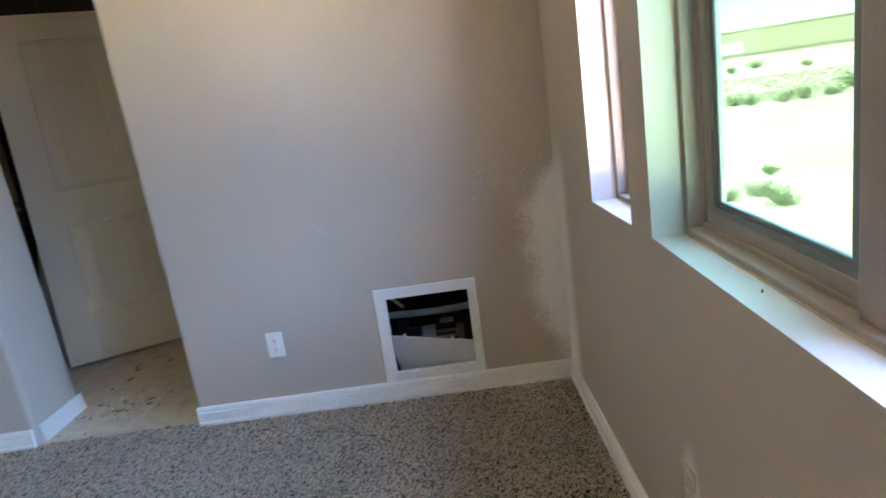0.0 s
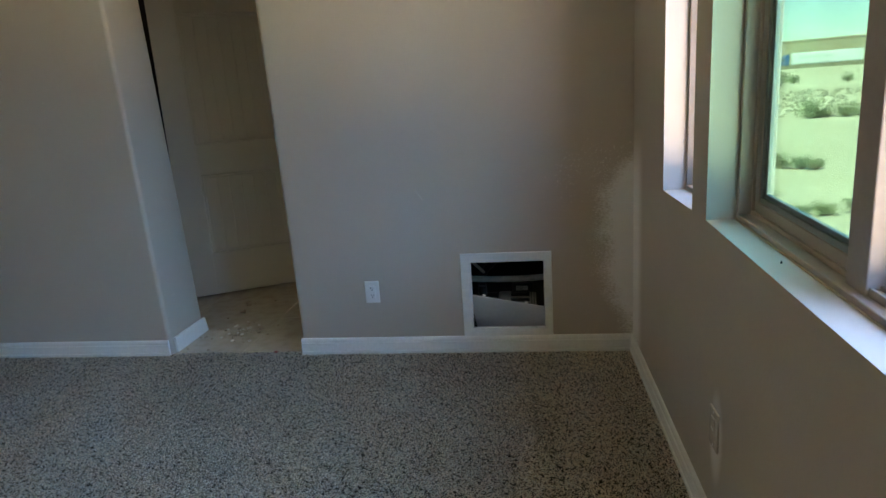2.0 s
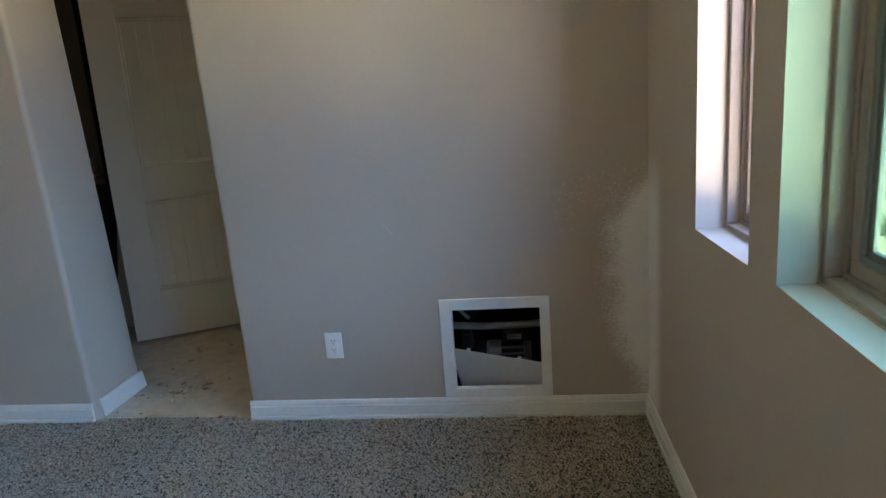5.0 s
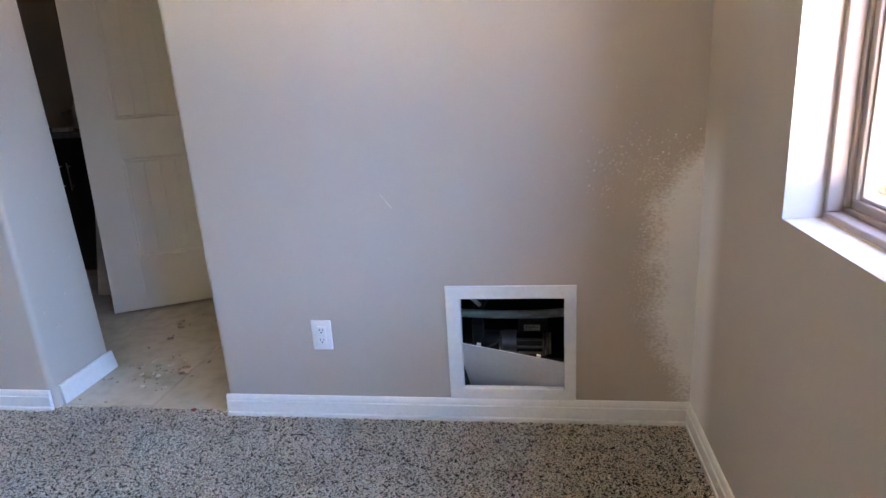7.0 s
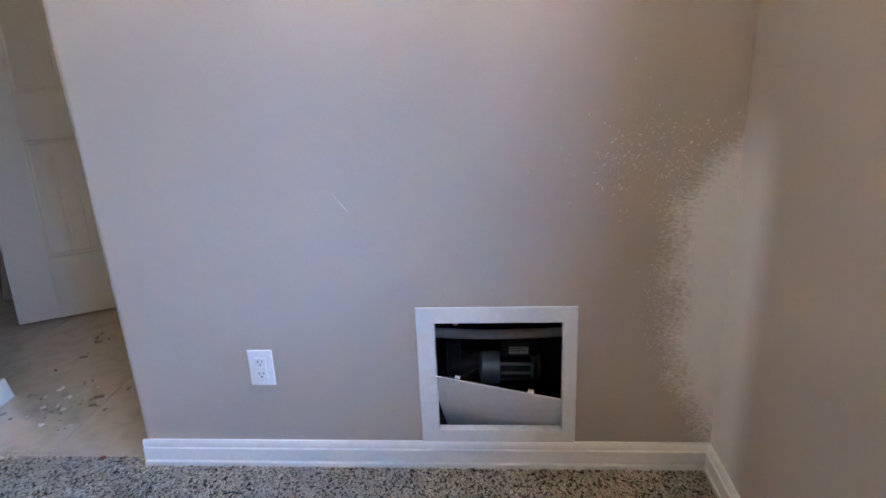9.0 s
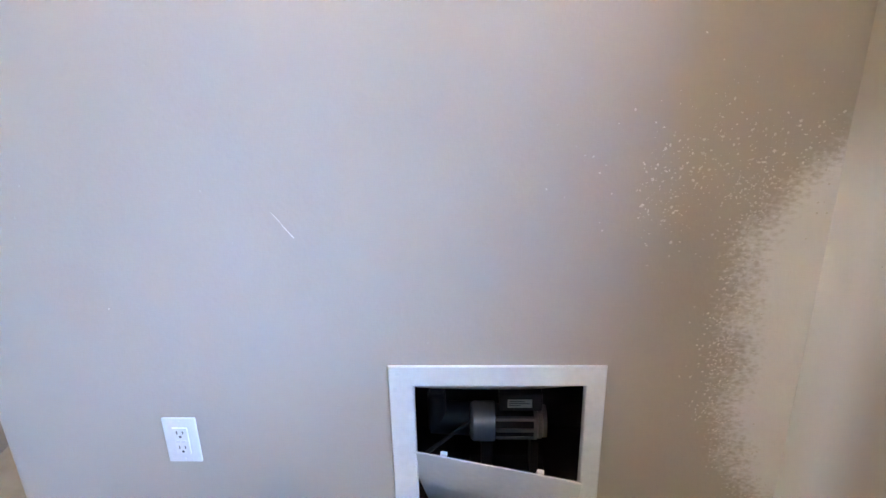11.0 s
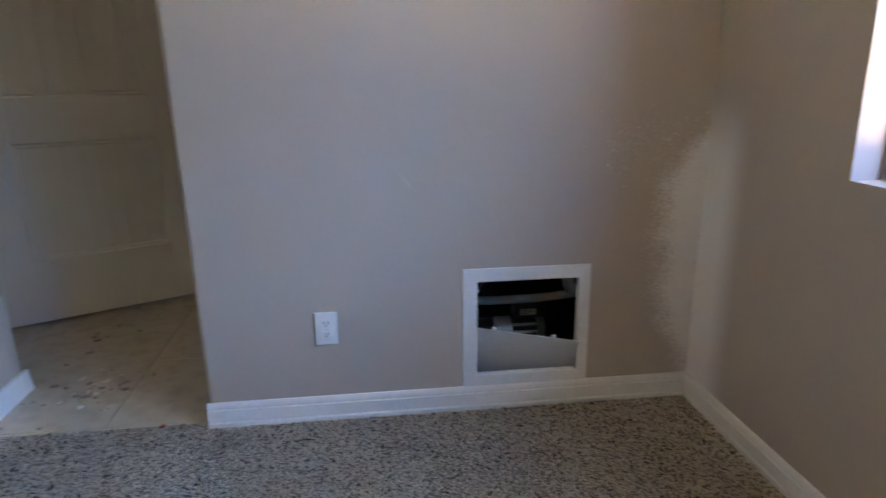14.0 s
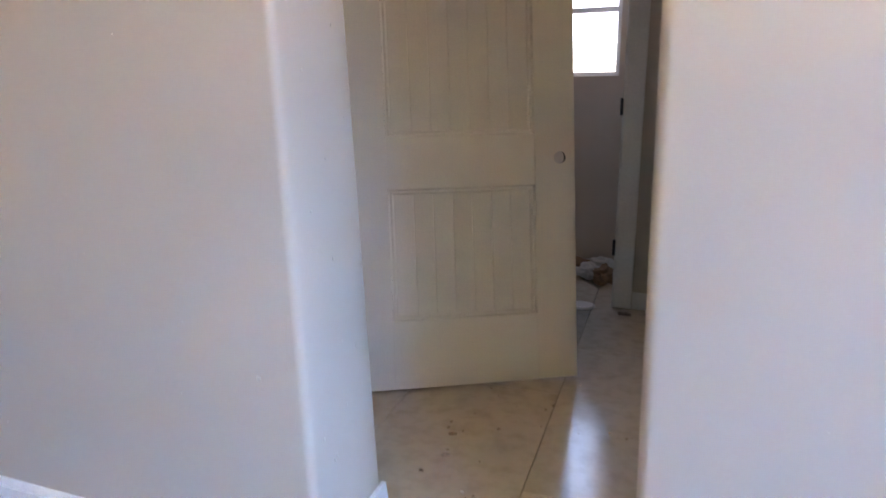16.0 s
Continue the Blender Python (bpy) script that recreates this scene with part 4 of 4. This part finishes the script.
# ---------- bathroom floor: debris ----------
def chip(bm, x, y, s, rng):
    n = rng.choice((4, 5, 6))
    ph, way = rng.random() * 6.3, rng.gauss(0.75, 0.45)
    pts = []
    for i in range(n):
        u, v = s * rng.uniform(0.9, 2.2) * math.cos(ph + 6.283 * i / n), s * rng.uniform(0.25, 0.8) * math.sin(ph + 6.283 * i / n)
        pts.append((x + u * math.cos(way) - v * math.sin(way), y + u * math.sin(way) + v * math.cos(way)))
    fs = prism(bm, pts, -0.0035, 0.001 + s * rng.uniform(0.2, 0.6))
    # the flake curls up at one side
    k, bend = rng.uniform(0, 6.283), rng.uniform(0.1, 0.55)
    for v in {v for f in fs for v in f.verts if v.co.z > -0.003}:
        v.co.z += max(0.0, (v.co.x - x) * math.cos(k) + (v.co.y - y) * math.sin(k)) * bend


rng = random.Random(5)
LYING = [(-1.74, 3.38), (-1.79, 3.27), (-1.60, 3.01), (-1.67, 2.94), (-1.48, 3.07), (-1.40, 3.13), (-1.62, 3.20), (-1.58, 2.89), (-1.76, 3.52), (-1.60, 2.97), (-1.63, 2.98), (-1.57, 2.99), (-1.65, 3.00)]
for k in range(26):
    bm = bmesh.new()
    if k < len(LYING):
        x, y = LYING[k]
    else:
        x, y = rng.gauss(-1.58, 0.10), rng.gauss(3.02, 0.09)
    chip(bm, x, y, rng.uniform(0.004, 0.0105), rng)
    tagged(mesh_ob("debris_chip", bm, M_CHIP if rng.random() < 0.5 else M_CHIP_DARK), "small broken chip of plaster or wood on the tiles", "debris", "chips on the bathroom floor")
bm = bmesh.new()
for k in range(60):
    chip(bm, rng.uniform(-1.80, -1.1) if k % 2 else rng.gauss(-1.6, 0.1), rng.uniform(2.76, 4.3) if k % 2 else rng.gauss(3.0, 0.07), rng.uniform(0.0015, 0.005), rng)
tagged(mesh_ob("floor_grit", bm, M_CHIP_DARK), "fine grit and crumbs scattered on the tiles", "debris", kind="stuff")

pipe("twig", [(-0.787, 2.549, 0.0085), (-0.760, 2.556, 0.0095), (-0.728, 2.550, 0.009)], 0.0018, M_SLOT, "thin dark twig lying on the carpet")
bm = bmesh.new()
prism(bm, [(-1.252, 2.706), (-1.238, 2.704), (-1.234, 2.714), (-1.248, 2.718)], 0.002, 0.009)
tagged(mesh_ob("red_scrap", bm, plain("red_scrap", (0.35, 0.06, 0.04), 0.7)), "tiny red scrap at the edge of the carpet", "scrap")
bm = bmesh.new()
zs_here = SILL - SAG * (W2[1] - 1.118)
prism(bm, [(0.647, 1.114), (0.650, 1.113), (0.653, 1.120), (0.651, 1.123)], zs_here - 0.001, zs_here + 0.004)
tagged(mesh_ob("sill_crumb", bm, M_SLOT), "small dark crumb lying on the window sill", "debris")
bm = bmesh.new()
for i in range(2):
    bmesh.ops.create_cone(bm, cap_ends=True, segments=28, radius1=0.075 - 0.012 * i, radius2=0.078 - 0.016 * i, depth=0.006, matrix=Matrix.Translation((-1.50, 5.13, 0.001 + 0.005 * i)))
tagged(mesh_ob("white_plate", bm, M_PAPER, True), "white paper plate lying on the bathroom tiles", "plate")


def crumple(name, at, size, material, seed, label, category):
    bm = bmesh.new()
    bmesh.ops.create_icosphere(bm, subdivisions=3, radius=1)
    for v in bm.verts:
        k = 1 + 0.55 * noise.noise(v.co * 1.7 + Vector((seed, 0, 0))) + 0.25 * noise.noise(v.co * 5 + Vector((0, seed, 0)))
        v.co = Vector((v.co.x * size[0] * k, v.co.y * size[1] * k, max(-0.95, v.co.z) * size[2] * k))
    low = min(v.co.z for v in bm.verts)
    bmesh.ops.translate(bm, verts=bm.verts, vec=(0, 0, -low))
    return place(name, bm, material, at, label, category)


def place(name, bm, material, at, label, category):
    ob = tagged(mesh_ob(name, bm, material), label, category)
    ob.matrix_basis = Matrix.Translation(at)
    return ob


crumple("paper_bag", (-1.42, 5.60, -0.004), (0.08, 0.07, 0.06), M_CARD, 1.0, "crumpled brown paper bag on the floor", "bag")
crumple("crumpled_paper", (-1.54, 5.70, -0.004), (0.08, 0.06, 0.05), M_PAPER, 4.0, "crumpled white paper on the floor", "paper")
crumple("crumpled_paper", (-1.47, 5.92, -0.004), (0.09, 0.07, 0.045), M_PAPER, 7.0, "crumpled white paper by the bathroom wall", "paper")
crumple("paper_bag", (-1.60, 5.86, -0.004), (0.07, 0.06, 0.05), M_CARD, 9.0, "crumpled brown paper bag by the bathroom wall", "bag")
bm = bmesh.new()
chip(bm, -1.26, 5.05, 0.03, rng)
tagged(mesh_ob("debris_chip", bm, M_CHIP_DARK), "dark splinter beside the door frame", "debris", "chips on the bathroom floor")


# ---------- outdoors ----------
U = Vector((math.cos(radians(67)), math.sin(radians(67)), 0))
V = Vector((-U.y, U.x, 0))
PROFILE = [(-4000, -3.3), (60, -3.3), (76, -3.2), (92, -0.85), (100, -0.8), (180, 0.85), (192, 2.6), (196, 2.8), (214, 2.8), (222, 2.3), (600, 2.8), (4000, 2.8)]


def ground_z(x, y):
    u = x * U.x + y * U.y
    z = PROFILE[-1][1]
    for (a, za), (b, zb) in zip(PROFILE, PROFILE[1:]):
        if u <= b:
            z = za + (zb - za) * max(0.0, (u - a) / (b - a))
            break
    far = min(1.0, max(0.0, (math.hypot(x, y) - 8) / 10))
    rough = 0.25 * noise.noise((x * 0.13, y * 0.13, 0)) + 0.07 * noise.noise((x * 0.6, y * 0.6, 3))
    return z + (rough * far if u < 190 or u > 220 else 0)


us = [-4000, -1500, -500, -150, -60, -20] + [i * 1.5 for i in range(0, 164)] + [250, 270, 300, 360, 500, 900, 2000, 4000]
vs = [-4000, -1500, -500, -200, -110] + [i * 2.0 for i in range(-40, 41)] + [110, 200, 500, 1500, 4000]
verts, faces = [], []
for a in us:
    for b in vs:
        p = U * a + V * b
        verts.append((p.x, p.y, ground_z(p.x, p.y)))
nv = len(vs)
for i in range(len(us) - 1):
    for j in range(nv - 1):
        faces.append((i * nv + j, (i + 1) * nv + j, (i + 1) * nv + j + 1, i * nv + j + 1))
me = bpy.data.meshes.new("ground")
me.from_pydata(verts, [], faces)
me.materials.append(M_SAND)
me.polygons.foreach_set("use_smooth", [True] * len(me.polygons))
ground = tagged(new("ground", me), "pale sandy desert ground with a low rise", "ground", kind="structure")

road = thing("road", (0, 0, 0), "raised asphalt highway on the rise", "road", kind="structure")
bm = bmesh.new()
q = [U * a + V * b + Vector((0, 0, 2.86)) for a, b in ((197, -900), (213, -900), (213, 900), (197, 900))]
f = bm.faces.new([bm.verts.new(p) for p in q])
bmesh.ops.solidify(bm, geom=[f], thickness=0.3)
part("carriageway", bm, M_ASPHALT, road)
bm = bmesh.new()
w = U * 196.6
q = [w + V * -900 + Vector((0, 0, 2.7)), w + V * 900 + Vector((0, 0, 2.7)), w + V * 900 + Vector((0, 0, 3.75)), w + V * -900 + Vector((0, 0, 3.75))]
f = bm.faces.new([bm.verts.new(p) for p in q])
bmesh.ops.solidify(bm, geom=[f], thickness=0.25)
part("barrier", bm, M_WAREHOUSE, road, "low concrete barrier")

# rocks of the berm
rng = random.Random(3)
bm = bmesh.new()
bmesh.ops.create_icosphere(bm, subdivisions=1, radius=1)
bm.verts.ensure_lookup_table()
ball = [v.co.copy() for v in bm.verts]
ball_faces = [[v.index for v in f.verts] for f in bm.faces]
bm.free()
verts, faces = [], []
for i in range(2600):
    p = U * (rng.uniform(77, 93) if i % 9 else rng.uniform(178, 193)) + V * rng.uniform(-40, 32)
    s = rng.uniform(0.13, 0.42)
    m = Matrix.Translation((p.x, p.y, ground_z(p.x, p.y))) @ Euler((rng.random() * 3, rng.random() * 3, 0)).to_matrix().to_4x4() @ Matrix.Diagonal((s, s * rng.uniform(0.6, 1.2), s * rng.uniform(0.5, 0.9), 1))
    base = len(verts)
    verts += [m @ (c * rng.uniform(0.85, 1.1)) for c in ball]
    faces += [[base + k for k in f] for f in ball_faces]
me = bpy.data.meshes.new("berm_rocks")
me.from_pydata(verts, [], faces)
me.materials.append(M_ROCK)
tagged(new("berm_rocks", me), "tan rocks covering the low berm", "rock", kind="stuff")


def shrub_mesh(seed):
    """A low desert shrub: branching twigs and many small leaves in uneven clumps."""
    rng = random.Random(seed)
    bm_t, bm_l = bmesh.new(), bmesh.new()
    for k in range(26):
        a, tilt, ln = rng.random() * 6.283, rng.uniform(0.1, 1.2), rng.uniform(0.35, 0.62)
        d = Vector((math.cos(a) * math.sin(tilt), math.sin(a) * math.sin(tilt), math.cos(tilt) * 0.9 + 0.1))
        tip = d * ln
        tube(bm_t, (0, 0, -0.05), tip, 0.010, 5, 0.003)
        for j in range(34):
            c = tip * rng.uniform(0.45, 1.05) + Vector((rng.gauss(0, 0.075), rng.gauss(0, 0.075), rng.gauss(0, 0.06)))
            if c.z < -0.02:
                continue
            e1 = Vector((rng.gauss(0, 1), rng.gauss(0, 1), rng.gauss(0, 1))).normalized()
            e2 = e1.cross(Vector((rng.gauss(0, 1), rng.gauss(0, 1), rng.gauss(0, 1)))).normalized()
            s = rng.uniform(0.018, 0.042)
            bm_l.faces.new([bm_l.verts.new(c + e1 * s), bm_l.verts.new(c + e2 * s * 0.5), bm_l.verts.new(c - e1 * s), bm_l.verts.new(c - e2 * s * 0.5)])
    return bm_t, bm_l


shrubs = []
for seed in (1, 2, 3):
    root = thing("shrub", pose(0, 0, -50), "low grey-green desert shrub on pale sand", "shrub", "desert shrubs")
    a, b = shrub_mesh(seed)
    part("twigs", a, M_TWIG, root)
    part("leaves", b, M_SHRUB, root)
    shrubs.append(root)
rng = random.Random(8)
SPOTS = [(12.9, 33.9, 1.5), (13.6, 33.2, 1.4), (14.1, 32.4, 1.1), (9.15, 21.6, 0.7), (9.75, 21.4, 1.05), (11.0, 21.8, 1.15), (10.5, 19.4, 1.15), (8.4, 25.0, 0.7), (10.7, 30.4, 1.5), (11.6, 33.6, 1.0),
         (44.4, 67.4, 4.2), (29.6, 70.4, 3.4), (32.5, 69.5, 2.6), (24.5, 71.5, 1.8), (38.5, 66.8, 2.6), (35.5, 65.2, 2.6), (33.0, 67.0, 2.4), (30.5, 70.0, 2.2), (41.0, 66.0, 2.2), (12.2, 17.0, 1.0), (9.6, 25.8, 0.7), (14.5, 19.0, 1.1), (13.6, 26.0, 0.9),
         (40.0, 108.0, 4.5), (52.0, 112.0, 2.4), (46.0, 118.0, 2.6), (60.0, 120.0, 3.4), (58.0, 100.0, 2.2), (70.0, 95.0, 2.6)]
for i, (x, y, s) in enumerate(SPOTS):
    m = pose(x, y, ground_z(x, y), 0, 0, rng.uniform(0, 360))
    src = shrubs[i % 3]
    ob = src if i < 3 else copy_thing(src, m)
    ob.matrix_basis = m @ Matrix.Diagonal((s * 1.2, s * 1.2, s * rng.uniform(0.75, 0.95), 1))


def wheel_set(truck, x, y, dual=0.26):
    bm = bmesh.new()
    tube(bm, (x, y - dual, 0.52), (x, y + dual, 0.52), 0.52, 24)
    wh = part("tyre", bm, M_RUBBER, truck, smooth=True)
    bm = bmesh.new()
    tube(bm, (x, y - dual - 0.01, 0.52), (x, y + dual + 0.01, 0.52), 0.28, 20)
    part("rim", bm, M_STEEL, wh, smooth=True)


def semi_truck(at):
    """x forward along the road, z up."""
    t = thing("semi_truck", at, "blue tractor hauling a long white box trailer on the highway", "truck")
    bm = bmesh.new()
    box(bm, (-21.0, -1.3, 1.15), (-4.4, 1.3, 4.1), 0.05)
    part("trailer", bm, M_TRUCK_WHITE, t)
    bm = bmesh.new()
    box(bm, (-14.0, 1.301, 2.75), (-6.2, 1.32, 2.95))
    part("stripe", bm, M_MOTOR, t, "grey stripe along the trailer")
    bm = bmesh.new()
    box(bm, (-16.0, -1.2, 0.5), (-8.5, 1.2, 1.1), 0.03)
    part("side_skirt", bm, M_MOTOR, t)
    bm = bmesh.new()
    prism(bm, [(-4.0, 0.7), (0.0, 0.7), (0.1, 1.2), (-0.1, 1.75), (-1.4, 2.05), (-2.0, 2.9), (-2.6, 3.7), (-4.0, 3.9)], -1.2, 1.2, "y")
    part("cab", bm, M_TRUCK_BLUE, t)
    bm = bmesh.new()
    prism(bm, [(-1.50, 2.10), (-1.95, 2.80), (-2.9, 2.80), (-2.9, 2.10)], -1.22, 1.22, "y")
    part("cab_window", bm, M_SLOT, t)
    bm = bmesh.new()
    box(bm, (-5.0, -0.5, 0.6), (-0.3, 0.5, 0.9))
    part("chassis", bm, M_MOTOR_DARK, t)
    for x in (-0.9, -3.9, -5.2, -18.6, -19.9):
        for y in (-1.0, 1.0):
            wheel_set(t, x, y, 0.18)
    return t


TRUCK_AT = U * 203 + V * 11.5
tm = Matrix.Translation((TRUCK_AT.x, TRUCK_AT.y, 2.86)) @ Matrix.Rotation(math.atan2(V.y, V.x), 4, "Z")
semi_truck(tm)

wh = thing("warehouse", Matrix.Translation((U * 330).to_tuple()) @ Matrix.Rotation(math.atan2(U.y, U.x), 4, "Z"), "long low tan warehouse behind the highway", "building")
bm = bmesh.new()
box(bm, (0, -110, 2.0), (60, 95, 15.4))
part("wall", bm, M_WAREHOUSE, wh)
bm = bmesh.new()
box(bm, (-0.3, -110.3, 15.4), (60.3, 95.3, 16.0))
part("parapet", bm, M_STUCCO, wh)
for i in range(6):
    p = U * 222 + V * (30 - i * 26)
    pole = thing("light_pole", (p.x, p.y, ground_z(p.x, p.y)), "thin steel highway light pole", "pole", "highway light poles")
    bm = bmesh.new()
    tube(bm, (0, 0, -0.2), (0, 0, 9.5), 0.10, 10, 0.06)
    part("mast", bm, M_MOTOR, pole)
    bm = bmesh.new()
    box(bm, (-1.2, -0.12, 9.4), (1.2, 0.12, 9.55))
    part("lamp_arm", bm, M_MOTOR, pole)


# ---------- bathroom tiles ----------
TILE, GAP = 0.61, 0.003
tile_meshes = {}
x_lines = [-1.442 + TILE * k for k in range(-5, 2)]
for i in range(len(x_lines) - 1):
    first = 3.268 if i % 2 else 2.745
    y_lines = [first + 2 * TILE * k for k in range(-1, 4)]
    for j in range(len(y_lines) - 1):
        x0, x1 = max(x_lines[i], -4.29), min(x_lines[i + 1], -0.985)
        y0, y1 = max(y_lines[j], 2.724), min(y_lines[j + 1], 6.125)
        if x1 - x0 < 0.03 or y1 - y0 < 0.01:
            continue
        key = (round(x1 - x0, 3), round(y1 - y0, 3))
        if key not in tile_meshes:
            bm = bmesh.new()
            box(bm, (GAP / 2, GAP / 2, -0.008), (key[0] - GAP / 2, key[1] - GAP / 2, 0), 0.0012, 1)
            me = bpy.data.meshes.new("tile")
            bm.to_mesh(me)
            bm.free()
            me.materials.append(M_TILE)
            tile_meshes[key] = me
        ob = new("tile", tile_meshes[key])
        ob.parent = floor_bath
        ob.matrix_basis = Matrix.Translation((x0, y0, -0.003))


# ---------- carpet pile ----------
def pile(x0, x1, y0, y1, step, seed):
    """Short bent tufts, each an island of its own."""
    g = np.random.default_rng(seed)
    xs = np.arange(x0, x1, step)
    ys2 = np.arange(y0, y1, step)
    cx, cy = (a.ravel() for a in np.meshgrid(xs, ys2))
    n = len(cx)
    cx = cx + g.uniform(-0.5, 0.5, n) * step
    cy = cy + g.uniform(-0.5, 0.5, n) * step
    rad = step * g.uniform(0.40, 0.52, n)
    turn = g.uniform(0, 2 * np.pi, n)
    way = g.uniform(0, 2 * np.pi, n)
    lean = step * g.uniform(1.2, 2.2, n)
    high = g.uniform(0.0006, 0.0030, n) * (0.95 + 0.1 * np.sin(cx * 7.1) * np.sin(cy * 5.3))
    co = np.zeros((n, 6, 3), np.float32)
    for k in range(3):
        a = turn + k * 2 * np.pi / 3
        co[:, k, 0], co[:, k, 1], co[:, k, 2] = cx + rad * np.cos(a), cy + rad * np.sin(a), -0.0012
        b = a + 0.9
        co[:, 3 + k, 0] = cx + lean * np.cos(way) + 0.85 * rad * np.cos(b)
        co[:, 3 + k, 1] = cy + lean * np.sin(way) + 0.85 * rad * np.sin(b)
        co[:, 3 + k, 2] = high + 0.0008 * np.cos(b - way)
    tri = np.array([[0, 1, 4], [0, 4, 3], [1, 2, 5], [1, 5, 4], [2, 0, 3], [2, 3, 5], [3, 4, 5]], np.int32)
    idx = (np.arange(n, dtype=np.int32)[:, None, None] * 6 + tri[None]).reshape(-1)
    me = bpy.data.meshes.new("carpet_pile")
    me.vertices.add(n * 6)
    me.vertices.foreach_set("co", co.ravel())
    me.loops.add(len(idx))
    me.loops.foreach_set("vertex_index", idx)
    nt = len(idx) // 3
    me.polygons.add(nt)
    me.polygons.foreach_set("loop_start", np.arange(0, nt * 3, 3, dtype=np.int32))
    me.update(calc_edges=True)
    me.validate()
    me.materials.append(M_TUFT)
    ob = new("carpet_pile", me)
    ob.parent = floor
    return tagged(ob, "speckled beige and brown frieze pile", kind="stuff")


pile(-2.90, EAST - 0.012, 1.50, 2.716, 0.0058, 1)
pile(-2.90, EAST - 0.012, 1.15, 1.50, 0.0064, 2)
pile(WEST + 0.012, -2.90, 1.15, 2.700, 0.0066, 3)
